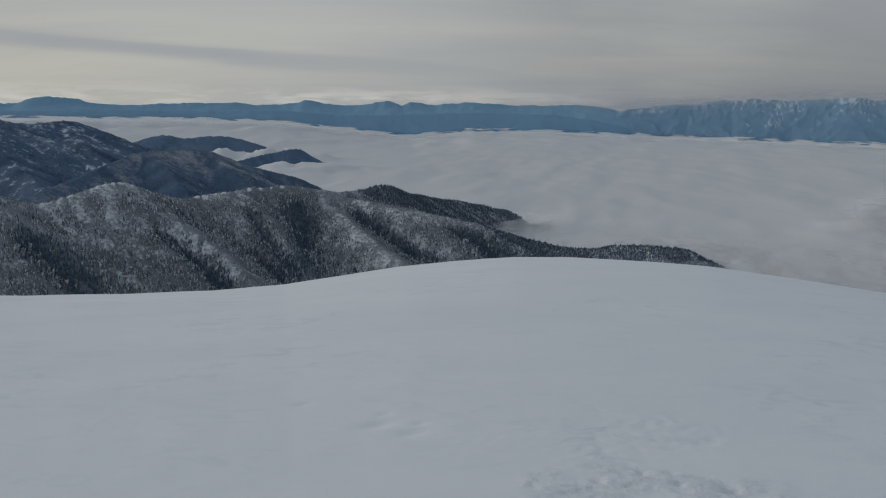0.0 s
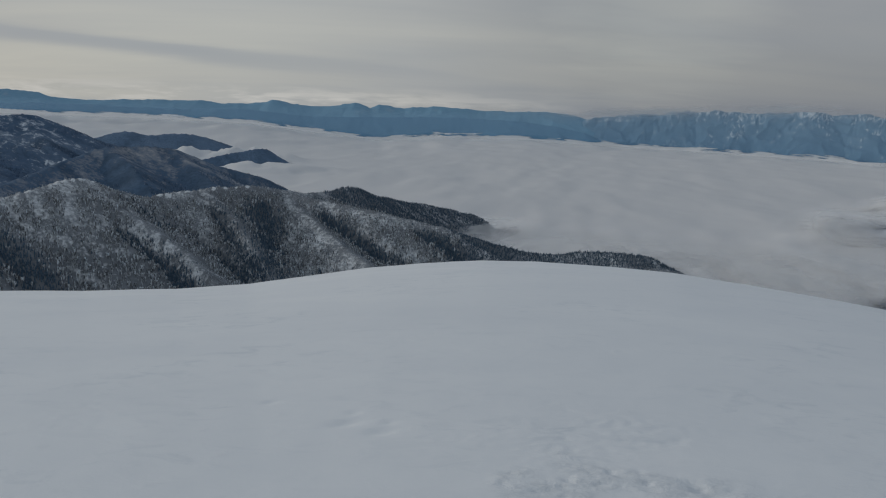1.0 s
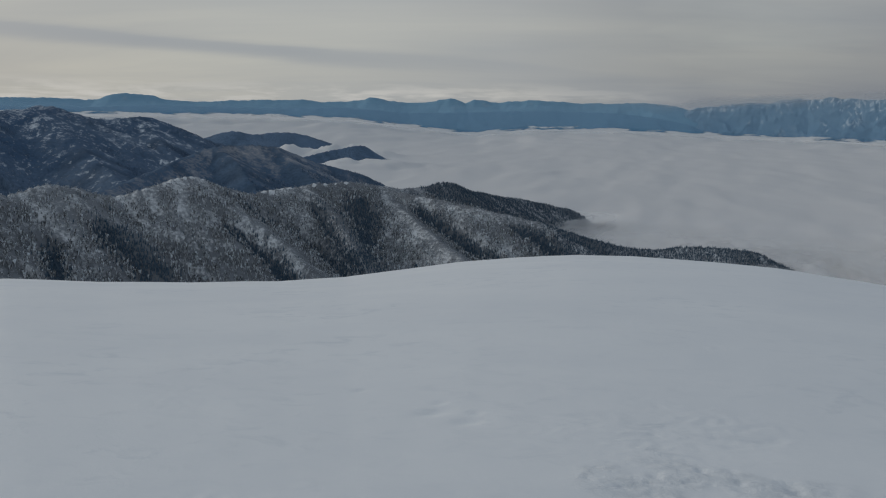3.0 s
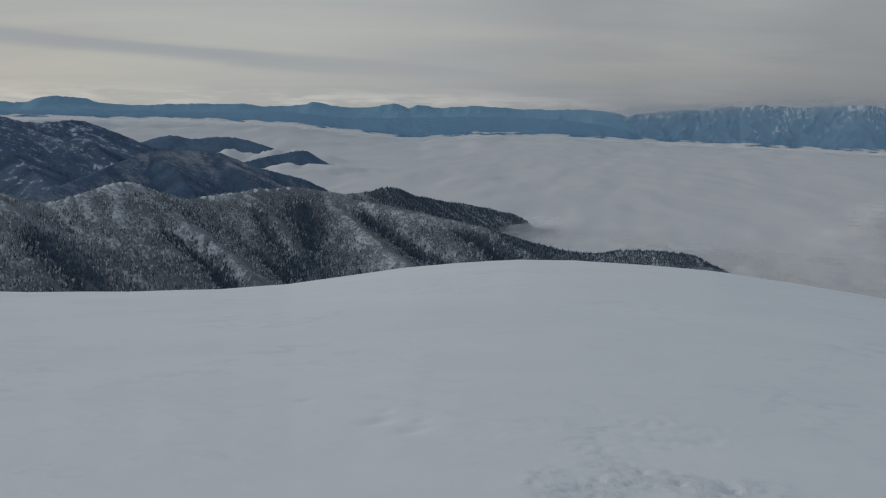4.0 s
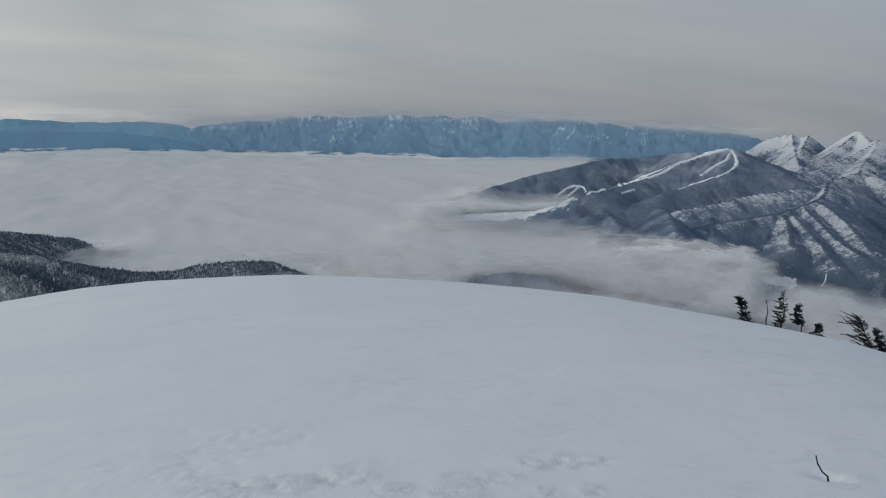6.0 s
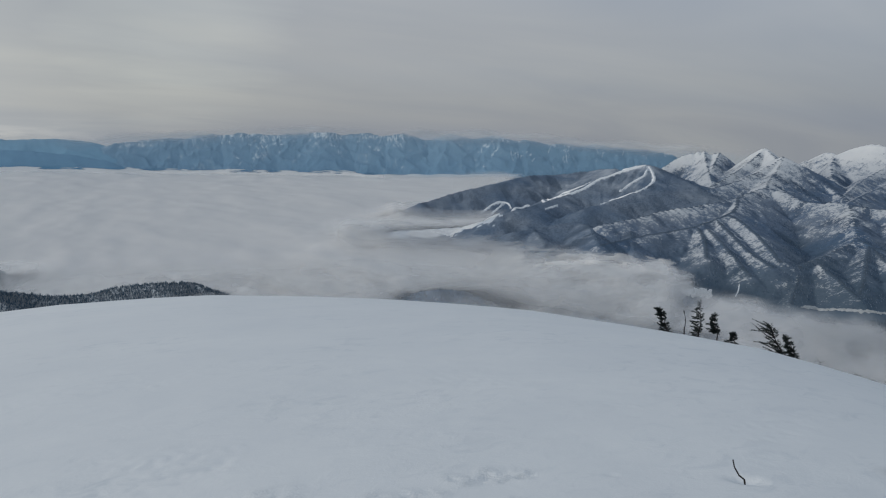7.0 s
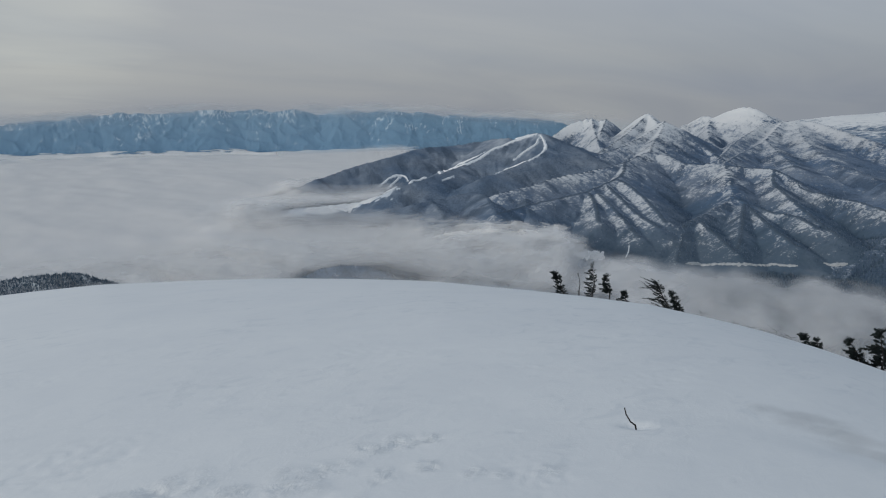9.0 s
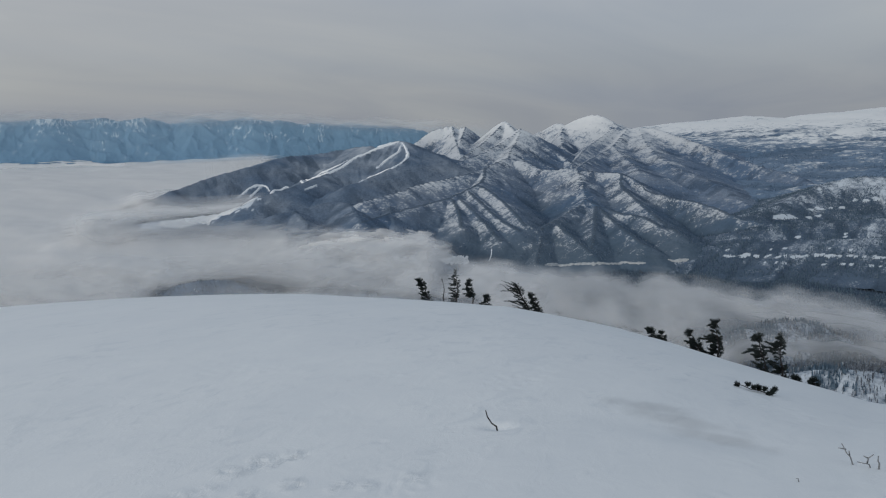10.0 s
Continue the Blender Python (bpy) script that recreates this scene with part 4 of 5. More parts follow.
RIGHT_HILL.clearing(6, (82.3, -6.92), (82.9, -6.85), (83.5, -6.8), (84.2, -6.75), (82.2, -7.45), (82.8, -7.38), (85.0, -6.22), (85.6, -6.18), (86.2, -6.15))
RIGHT_HILL.clearing(4, (84.5, -8.5), (80.0, -9.2))
# the flat field at the foot of the ski hill
FOOT_FIELD = np.array([spot(az, 0.0, r)[:2] for az, r in ((34.6, 1278), (36.0, 1292), (37.4, 1302), (38.8, 1306), (40.0, 1304), (40.6, 1298))])
SKI_HILL.spots += [(x, y, 32) for x, y in FOOT_FIELD]
# rows of small fields between the woods of the valley
field_rnd = random.Random(19)
for az0, az1, el0, el1, wide, chance in ((76.6, 82.6, -10.36, -10.12, 4.0, 0.7), (82.8, 89, -10.06, -9.92, 4.2, 0.75), (77.5, 88, -10.75, -10.5, 3.4, 0.25), (79, 89, -9.65, -9.5, 3.0, 0.12), (74.5, 80, -9.95, -9.8, 2.6, 0.15), (80, 89, -8.9, -8.6, 3.4, 0.2)):
    for q in range(int((az1 - az0) / 0.22)):
        if field_rnd.random() < chance:
            az = az0 + 0.22 * (q + field_rnd.random())
            RIGHT_HILL.clearing(wide * field_rnd.uniform(0.6, 1.3), (az, el0 + (el1 - el0) * (az - az0) / (az1 - az0) + field_rnd.uniform(-0.05, 0.05)))
# ski runs
SKI_HILL.swath(2.7, (40.6, -5.75), (41.7, -5.18), (42.8, -4.82), (44.1, -4.46), (45.1, -4.18), (46.9, -3.66), (48.4, -3.04), (49.1, -2.56), (50.6, -1.97), (51.9, -1.59), (52.6, -1.45))
SKI_HILL.swath(1.9, (45.4, -4.0), (47.0, -3.48), (48.2, -2.96), (49.5, -2.3), (51.0, -1.78), (52.0, -1.5))
SKI_HILL.swath(2.3, (40.3, -5.18), (41.2, -4.44), (42.0, -4.23), (42.5, -4.3), (42.7, -4.73))
SKI_HILL.swath(1.9, (40.9, -5.39), (41.5, -4.87), (42.1, -4.36))
SKI_HILL.swath(1.9, (50.9, -3.35), (51.6, -2.78), (52.5, -2.26), (52.8, -1.67))
SKI_HILL.swath(2.7, (49.4, -4.37), (50.1, -3.97), (51.8, -3.43), (52.9, -2.91), (53.3, -2.37), (53.1, -1.85), (52.8, -1.54))
SKI_HILL.swath(1.6, (45.3, -4.78), (46.2, -4.48))
LOW_SPUR = Land(4, 30, 1.0, 111)
LOW_SPUR.ridge(0.4, 0.6, (75, -17.6, 510), (76.6, -16.2, 525), (78, -15.5, 540), (80, -15.1, 550), (82, -14.7, 560), (84, -15.3, 560), (86.5, -16.6, 550), (90, -18.0, 540))
LOW_SPUR.ridge(0.4, 0.6, (81, -19.5, 420), (82.4, -18.2, 430), (85, -17.6, 435), (88, -17.4, 440), (98, -17.2, 440))

def floor_height(x, y):
    return -204 + 5 * fbm(x / 160, y / 160, 3, 121)


def valley():
    az = np.concatenate([np.arange(-50, 110, 0.8), np.arange(110, 310, 5.0)])
    r = spaced(220, 4900, 110)
    x, y = fan_grid(az, r)
    ob = big_mesh("valley_ground", np.stack([x, y, floor_height(x, y)], -1).reshape(-1, 3), fan_quads(len(az), len(r), None, True), FLOOR_LAND)
    tagged(ob, "wide wooded valley floor with snowy clearings", "valley", "", "structure")


valley()
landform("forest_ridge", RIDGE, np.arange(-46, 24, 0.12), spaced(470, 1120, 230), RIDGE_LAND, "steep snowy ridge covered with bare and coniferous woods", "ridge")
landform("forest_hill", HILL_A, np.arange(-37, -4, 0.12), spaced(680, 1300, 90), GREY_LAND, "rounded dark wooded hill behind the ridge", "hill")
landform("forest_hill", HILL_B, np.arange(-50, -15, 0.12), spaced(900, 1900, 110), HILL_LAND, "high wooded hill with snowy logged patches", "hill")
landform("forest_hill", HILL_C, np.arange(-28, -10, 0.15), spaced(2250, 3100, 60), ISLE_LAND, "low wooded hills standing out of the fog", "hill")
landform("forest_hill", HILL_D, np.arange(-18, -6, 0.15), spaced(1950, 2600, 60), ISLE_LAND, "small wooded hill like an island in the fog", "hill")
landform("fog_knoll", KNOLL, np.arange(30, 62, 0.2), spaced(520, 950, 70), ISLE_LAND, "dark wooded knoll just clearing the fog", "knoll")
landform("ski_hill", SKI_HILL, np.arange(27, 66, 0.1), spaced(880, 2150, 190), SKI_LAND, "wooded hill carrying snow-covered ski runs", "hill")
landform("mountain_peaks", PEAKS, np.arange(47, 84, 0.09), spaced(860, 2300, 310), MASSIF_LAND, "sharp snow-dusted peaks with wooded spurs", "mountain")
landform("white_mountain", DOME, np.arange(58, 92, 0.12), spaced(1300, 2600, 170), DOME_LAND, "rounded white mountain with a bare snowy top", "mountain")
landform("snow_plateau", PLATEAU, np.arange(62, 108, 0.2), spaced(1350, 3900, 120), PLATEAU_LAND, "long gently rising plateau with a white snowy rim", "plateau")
landform("forest_hill", RIGHT_HILL, np.arange(71, 100, 0.12), spaced(950, 1800, 170), FLOOR_LAND, "low wooded hill beside the valley with white clearings", "hill")
landform("low_spur", LOW_SPUR, np.arange(68, 100, 0.3), spaced(330, 720, 70), FLOOR_LAND, "snowy wooded spur half veiled by fog", "ridge")
landform("far_range", FAR_FRONT, np.arange(-52, 17, 0.14), spaced(4000, 4600, 40), FAR_FRONT_LAND, "forested foothills before the range, painted haze blue", "mountain range")
landform("far_range", FAR_LOW, np.arange(-52, 18, 0.12), spaced(4050, 4920, 60), FAR_LOW_LAND, "low forested range on the horizon, painted haze blue", "mountain range")
landform("far_range", FAR, np.arange(9, 60, 0.06), spaced(3950, 4900, 100), FAR_LAND, "long mountain range with snowy gullies, painted haze blue", "mountain range")

# ---- sea of fog: sheets one above another, thin where the land rises through ----
FOG_Z = -148.0
LANDS = [(RIDGE, -46, 24, 470, 1120), (HILL_A, -37, -4, 680, 1300), (HILL_C, -28, -10, 2250, 3100), (HILL_D, -18, -6, 1950, 2600), (KNOLL, 30, 62, 520, 950),
         (SKI_HILL, 27, 66, 880, 2150), (PEAKS, 47, 84, 860, 2300), (RIGHT_HILL, 71, 106, 950, 1800), (LOW_SPUR, 68, 100, 330, 720), (FAR_FRONT, -52, 17, 4000, 4600), (FAR_LOW, -52, 18, 4050, 4920), (FAR, 9, 76, 3950, 4900)]
FAR_SHORE = np.array([(42, 1500), (46, 1160), (51, 1080), (54, 985), (56.0, 900), (57.2, 830), (59, 775), (63, 752), (68, 750), (73, 735), (77, 685), (110, 670)])


BANK = np.array([(-50, -0.4), (-35, -0.45), (-20, -0.55), (-12, -0.75), (-8, -1.2), (-2.3, -1.75), (2, -1.35), (9, -1.35), (13, -1.55), (21, -1.75), (30, -1.95), (36, -2.4), (60, -2.6)])


def fog_cover(az, r, x, y):
    edge = np.interp(az, FAR_SHORE[:, 0], FAR_SHORE[:, 1])
    right = step(40, 46, az)
    far = 1 - right * step(-60, 70, r - edge)
    near = step(390, 520, r)
    thin = right * step(62, 80, az) * 0.1
    return far * near - thin


def fog():
    az, r = np.arange(-50, 108, 0.3), spaced(420, 4880, 230)
    x, y = fan_grid(az, r)
    a = np.broadcast_to(az[:, None], x.shape)
    d = np.hypot(x, y)
    ground = floor_height(x, y)
    for land, a0, a1, r0, r1 in LANDS:
        sel = (a > a0) & (a < a1) & (d > r0) & (d < r1)
        h, _ = land.at(x[sel], y[sel])
        h = h - 60 * (1 - step(a0, a0 + 3, a[sel]) * step(a1, a1 - 3, a[sel]))
        ground[sel] = np.maximum(ground[sel], h)
    ground = np.maximum(ground, np.where(d < 340, dome(x, y), -1e3))
    cover = fog_cover(a, d, x, y)

    # the wind draws the billows out along the valley
    def drawn(wide, long, octaves, seed, gain=0.5):
        forms = []
        for turn in (12, 62):
            c, s = math.cos(math.radians(turn)), math.sin(math.radians(turn))
            forms.append(fbm((x * c - y * s) / wide, (x * s + y * c) / long, octaves, seed, gain))
        q = step(30, 52, a)
        return forms[0] * (1 - q) + forms[1] * q

    wisp = drawn(60, 130, 4, 131, 0.55)
    # the far bank piles up against the range
    crown = np.maximum(4250 * np.tan(np.radians(np.interp(az, BANK[:, 0], BANK[:, 1]))) + EYE - FOG_Z, 0)[:, None]
    bank = crown * step(2700, 4200, d) * (1 + 0.12 * fbm(x / 400, y / 400, 3, 137))
    open_sea = step(760, 1150, d) * step(46, 38, a) * np.maximum(step(-158, -194, ground), step(1500, 1900, d))
    for _ in range(14):
        open_sea[1:-1] = (open_sea[:-2] + 2 * open_sea[1:-1] + open_sea[2:]) / 4
        open_sea[:, 1:-1] = (open_sea[:, :-2] + 2 * open_sea[:, 1:-1] + open_sea[:, 2:]) / 4
    beyond = step(40, 46, a) * step(20, 130, d - np.interp(az, FAR_SHORE[:, 0], FAR_SHORE[:, 1])[:, None])
    veil = 1 - 0.18 * step(52, 70, a) - step(1250, 650, d) * (0.27 + 0.22 * drawn(90, 200, 3, 139))
    veil = veil - 0.45 * np.exp(-((a - 39.5) / 5.5) ** 2) * step(840, 730, d)
    # a rent in the fog over the field at the mountain's foot
    veil = veil * (1 - 0.75 * np.exp(-((a - 56.3) / 1.7) ** 2 - ((d - 810) / 70) ** 2))
    veil = veil * (1 - 0.66 * np.exp(-((a - 38.8) / 2.6) ** 2 - ((d - 1270) / 80) ** 2))
    swell = 4.5 * drawn(190, 560, 3, 160, 0.45) + 2.0 * drawn(80, 210, 3, 166)
    # the fog heaps up over the low end of the ski hill and over the knoll
    heave = 20 * np.exp(-((a - 34.6) / 1.9) ** 2 - ((d - 1740) / 110) ** 2) + 10 * np.exp(-((a - 31) / 4.6) ** 2 - ((d - 1180) / 300) ** 2) + 40 * np.exp(-((a + 14) / 5.0) ** 2 - ((d - 2490) / 95) ** 2) + 24 * np.exp(-((a + 10.5) / 4.5) ** 2 - ((d - 2080) / 130) ** 2) + 6 * np.exp(-((a - 43) / 5) ** 2 - ((d - 760) / 60) ** 2)
    heave = heave * (1 + 0.7 * fbm(x / 85, y / 85, 3, 173))
    for i, (lift, cut, name) in enumerate(((-14, 0.02, "fog_bed"), (-9, 0.2, "fog_sheet"), (-4, 0.36, "fog_sheet"), (2, 0.55, "fog_sheet"))):
        roll = drawn(70 + 8 * i, 160, 3, 140 + i, 0.45)
        puff = np.abs(drawn(32, 60, 3, 150 + i))
        near = 1 - open_sea
        z = FOG_Z + lift + bank + (2.5 * roll + 3.5 * puff) * near + swell * open_sea + 17 * step(73, 80, a) * step(620, 480, d) + heave + 0.12 * bank * np.abs(fbm(x / 330, y / 330, 2, 163)) + 0.10 * bank * fbm(x / 130, y / 130, 3, 164) + 7 * step(2700, 4000, d) * step(43, 34, a) * fbm(x / 190, y / 190, 3, 169)
        dens = cover - 0.6 * beyond + 0.6 * wisp * near + 0.5 * open_sea
        alpha = step(cut, cut + 0.6, dens) * (0.96 if i == 0 else 0.5 * near) * (veil if i == 0 else veil ** 1.3)
        alpha = alpha * step(0, 17 + 8 * wisp, z - ground + 2 * roll)
        alpha = np.clip(alpha, 0, 1)
        ob = big_mesh(name, np.stack([x, y, z], -1).reshape(-1, 3), fan_quads(len(az), len(r), (alpha > 0.01)), FOG, True, [("thickness", alpha)])
        tagged(ob, "pale soft sea of fog filling the valley", "fog", "sheets of fog", "stuff")


fog()


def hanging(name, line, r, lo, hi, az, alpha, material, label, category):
    """A thin upright see-through sheet along a line of bearings, standing in for hanging mist."""
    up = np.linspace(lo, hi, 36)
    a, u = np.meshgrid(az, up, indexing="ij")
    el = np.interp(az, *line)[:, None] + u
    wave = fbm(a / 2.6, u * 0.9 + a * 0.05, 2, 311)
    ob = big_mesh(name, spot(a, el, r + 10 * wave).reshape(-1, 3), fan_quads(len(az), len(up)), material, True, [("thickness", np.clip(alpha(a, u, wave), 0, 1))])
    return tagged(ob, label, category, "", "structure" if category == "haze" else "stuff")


RANGE_LINE = ([-52, -30, -6, 8, 13, 17, 22, 28, 34, 42, 48, 54, 62], [0.5, 0.5, 0.5, 0.5, 0.3, 0.7, 1.0, 1.15, 0.9, 0.75, 0.2, -0.2, -0.7])


def crest_veil(a, u, wave):
    thick = np.clip(0.5 + 0.55 * fbm(a / 7.0, u * 0.3, 2, 317) + 0.25 * step(30, 46, a), 0, 0.9)
    return step(-0.75, 0.25, u + 0.2 * wave) * step(0.5, 0.0, u + 0.2 * wave) * thick * step(2, 14, a) * step(62, 54, a)


# aerial haze added as one upright sheet, tinted blue, before the far range
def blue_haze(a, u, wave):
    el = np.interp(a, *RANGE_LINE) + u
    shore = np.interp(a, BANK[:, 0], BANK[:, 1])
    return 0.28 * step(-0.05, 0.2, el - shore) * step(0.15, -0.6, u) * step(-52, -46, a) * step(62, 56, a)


hanging("crest_cloud", RANGE_LINE, 4640, -0.9, 0.9, np.arange(0, 62, 0.25), crest_veil, HIGH_CLOUD, "thin grey cloud along the far range's crest", "cloud")
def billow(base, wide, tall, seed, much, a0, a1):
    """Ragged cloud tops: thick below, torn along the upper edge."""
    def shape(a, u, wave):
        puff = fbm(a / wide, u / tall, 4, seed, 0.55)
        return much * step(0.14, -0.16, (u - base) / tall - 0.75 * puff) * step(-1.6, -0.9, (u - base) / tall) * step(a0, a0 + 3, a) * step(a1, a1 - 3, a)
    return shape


hanging("fog_bank", (BANK[:, 0], BANK[:, 1]), 3870, -0.5, 0.4, np.arange(-50, 34, 0.1), billow(0.0, 2.2, 0.22, 341, 0.9, -50, 34), FOG, "torn white tops of the far fog bank", "fog")
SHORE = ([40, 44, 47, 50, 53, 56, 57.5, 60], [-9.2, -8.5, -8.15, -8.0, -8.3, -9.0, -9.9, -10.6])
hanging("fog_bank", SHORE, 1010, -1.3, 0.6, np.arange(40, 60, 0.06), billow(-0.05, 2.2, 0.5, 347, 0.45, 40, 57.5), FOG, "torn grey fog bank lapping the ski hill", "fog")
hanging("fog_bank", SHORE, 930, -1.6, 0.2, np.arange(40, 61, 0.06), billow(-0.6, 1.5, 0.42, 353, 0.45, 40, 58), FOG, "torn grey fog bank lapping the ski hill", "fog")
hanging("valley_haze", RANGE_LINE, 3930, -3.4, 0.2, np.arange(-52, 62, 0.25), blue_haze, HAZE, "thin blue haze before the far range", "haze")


# ---- woods ----
# open fields on the valley floor: half width, then bearings and height angles
FIELDS = [(13, (63.8, -11.2), (66, -11.1), (68.5, -11.0), (71.1, -10.9)), (9, (72.8, -10.75), (74.3, -10.7))]


def floor_spot(az, el):
    r = (EYE + 204) / math.tan(math.radians(-el))
    return np.array([math.sin(math.radians(az)) * r, math.cos(math.radians(az)) * r])


def in_fields(x, y):
    hit = np.zeros(x.shape, bool)
    for half, *points in FIELDS:
        p = [floor_spot(*q) for q in points]
        for s, e in zip(p[:-1], p[1:]):
            for q in np.linspace(0, 1, 12):
                c = s + (e - s) * q
                hit |= (x * 1.015 - c[0]) ** 2 + (y * 1.015 - c[1]) ** 2 < (half + 6) ** 2
    return hit


def conifer_shape(rnd):
    v, f = [], []
    for lo, hi, w in ((0.05, 0.5, 0.16), (0.3, 0.78, 0.13), (0.58, 1.0, 0.09)):
        c = len(v)
        for k in range(5):
            a = k * math.tau / 5 + rnd.random()
            q = w * rnd.uniform(0.7, 1.25)
            v.append((math.cos(a) * q, math.sin(a) * q, lo + rnd.uniform(-0.05, 0.05)))
        v.append((rnd.uniform(-0.02, 0.02), rnd.uniform(-0.02, 0.02), hi))
        f += [(c + k, c + (k + 1) % 5, c + 5) for k in range(5)]
    return np.array(v), np.array(f)


def bare_shape(rnd, slim=1.0):
    """A leafless tree: a thin stem under a ragged crown of twig fans."""
    v, f = [(-0.03, 0, 0), (0.03, 0, 0), (0, 0, 0.8)], [(0, 1, 2)]
    for k in range(8):
        a, lean = rnd.uniform(0, math.tau), rnd.uniform(0.04, 0.24) * slim
        z0, z1 = rnd.uniform(0.15, 0.5), rnd.uniform(0.6, 1.0)
        t = a + rnd.uniform(0.6, 2.5)
        w = rnd.uniform(0.06, 0.13) * slim
        x, y = math.cos(a) * lean, math.sin(a) * lean
        c = len(v)
        v += [(x * 0.3, y * 0.3, z0), (x - math.cos(t) * w, y - math.sin(t) * w, z1 - rnd.uniform(0, 0.2)), (x + math.cos(t) * w, y + math.sin(t) * w, z1)]
        f.append((c, c + 1, c + 2))
    return np.array(v), np.array(f)


def planted(name, shapes, at, tall, material, label):
    """Many small trees joined into one body of woodland."""
    vs, fs, base = [], [], 0
    pick = rng.integers(0, len(shapes), len(at))
    for s, (v, f) in enumerate(shapes):
        p, h = at[pick == s], tall[pick == s]
        if not len(p):
            continue
        turn = rng.uniform(0, math.tau, len(p))
        wide = h * rng.uniform(0.8, 1.3, len(p))
        c, sn = np.cos(turn)[:, None], np.sin(turn)[:, None]
        x = (v[None, :, 0] * c - v[None, :, 1] * sn) * wide[:, None] + p[:, :1]
        y = (v[None, :, 0] * sn + v[None, :, 1] * c) * wide[:, None] + p[:, 1:2]
        z = v[None, :, 2] * h[:, None] + p[:, 2:] - 0.1
        vs.append(np.stack([x, y, z], -1).reshape(-1, 3))
        fs.append((f[None] + base + (np.arange(len(p)) * len(v))[:, None, None]).reshape(-1, 3))
        base += len(p) * len(v)
    return tagged(big_mesh(name, np.vstack(vs), np.vstack(fs), material, False), label, "woods", "", "stuff")


shape_rnd = random.Random(5)
CONIFER_SHAPES = [conifer_shape(shape_rnd) for _ in range(6)]
BARE_SHAPES = [bare_shape(shape_rnd) for _ in range(8)]
SLIM_SHAPES = [bare_shape(shape_rnd, 0.45) for _ in range(8)]


def scatter(land, a0, a1, r0, r1, n, low):
    az, r = rng.uniform(a0, a1, n), np.sqrt(rng.uniform(r0 ** 2, r1 ** 2, n))
    x, y = np.sin(np.radians(az)) * r, np.cos(np.radians(az)) * r
    if land is None:
        z, cut = floor_height(x, y) - 900 * in_fields(x, y), np.zeros(n)
    else:
        z, cut, _ = land.sample(az, r)
    ok = z > low
    if land is RIDGE:
        # the far side of the crest never shows
        ok &= r < np.interp(az, [-46, -35, -23, -12, -4, 6, 8, 22], [560, 625, 705, 815, 925, 1085, 800, 800])
    down = np.zeros(n) if land is None else land.stripe
    return np.stack([x, y, z], -1)[ok], cut[ok], az[ok], r[ok], down[ok]


def grow(land, a0, a1, r0, r1, n, low, dark, label, size=3.0, gap=0.25, twigs=None, shapes=None):
    p, cut, az, r, down = scatter(land, a0, a1, r0, r1, n, low)
    stand = fbm(p[:, 0] / 45, p[:, 1] / 45, 3, 171)
    fir = 0.55 * stand - 1.5 * cut - 0.35 * down + dark + rng.normal(0, 0.16, len(p)) > 0
    if land is RIDGE:
        fir |= 0.55 * stand - 1.5 * cut + 0.3 * step(-16, -5, az) - 0.25 + rng.normal(0, 0.16, len(p)) > 0
    clear = land is not None and land.openness(p[:, 0], p[:, 1]) > 0.5
    clear = clear | (land is not None and land.thinness(p[:, 0], p[:, 1]) * rng.random(len(p)) > 0.35)
    # gaps run down the slope
    clear = clear | (0.6 * fbm(az * 1.5, r / 55, 3, 177) + 0.55 * down + rng.normal(0, 0.14, len(p)) > gap + 0.12)
    fir, bare = fir & ~(clear & (rng.random(len(p)) < 0.6)), ~fir & ~clear & (rng.random(len(p)) < 0.7)
    if land is RIDGE:
        # pure conifers on the two outer knolls and the low end of the spur
        outer = (r > np.interp(az, [-6, -4, 6], [850, 860, 930])) & (az > -6.5) | (az > 4)
        fir |= outer & (rng.random(len(p)) < 0.95)
        bare &= ~fir & ~outer
    tall = size * rng.uniform(0.6, 1.35, len(p))
    if land is RIDGE:
        # stunted at the windy crest, where the snow rim shows
        land.sample(az, r)
        tall *= np.where(outer, 0.7, 0.35 + 0.65 * step(4, 22, land.below))
    planted("conifer_woods", CONIFER_SHAPES, p[fir], tall[fir] * 0.85, CONIFERS, "dark conifers on " + label)
    planted("leafless_woods", shapes or BARE_SHAPES, p[bare], tall[bare], twigs or BARE, "grey frosted leafless trees on " + label)


grow(RIDGE, -44, 22, 500, 1075, 120000, -175, -0.37, "the steep snowy ridge", 4.2)
p, _, az, r, _ = scatter(RIDGE, -6, 22, 700, 1075, 60000, -178)
outer = (r > np.interp(az, [-6, -4, 6], [850, 860, 930])) & (az > -6.5) | (az > 3)
planted("conifer_woods", CONIFER_SHAPES, p[outer], 2.0 * rng.uniform(0.6, 1.3, int(outer.sum())), CONIFERS, "close dark conifers on the low spur of the ridge")
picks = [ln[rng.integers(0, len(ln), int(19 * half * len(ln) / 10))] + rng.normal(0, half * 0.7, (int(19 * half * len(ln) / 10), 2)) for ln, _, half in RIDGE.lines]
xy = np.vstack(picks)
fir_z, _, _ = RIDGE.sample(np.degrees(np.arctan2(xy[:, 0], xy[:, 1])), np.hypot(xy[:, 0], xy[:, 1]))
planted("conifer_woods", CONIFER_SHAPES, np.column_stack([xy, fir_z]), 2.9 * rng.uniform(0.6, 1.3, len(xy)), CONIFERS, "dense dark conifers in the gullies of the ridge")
grow(KNOLL, 32, 58, 600, 830, 15000, -185, 0.9, "the knoll in the fog", 2.4)
grow(LOW_SPUR, 69, 98, 390, 600, 16000, -175, 0.75, "the low spur in the fog", 4.2, 0.1, DARK_BARE, SLIM_SHAPES)
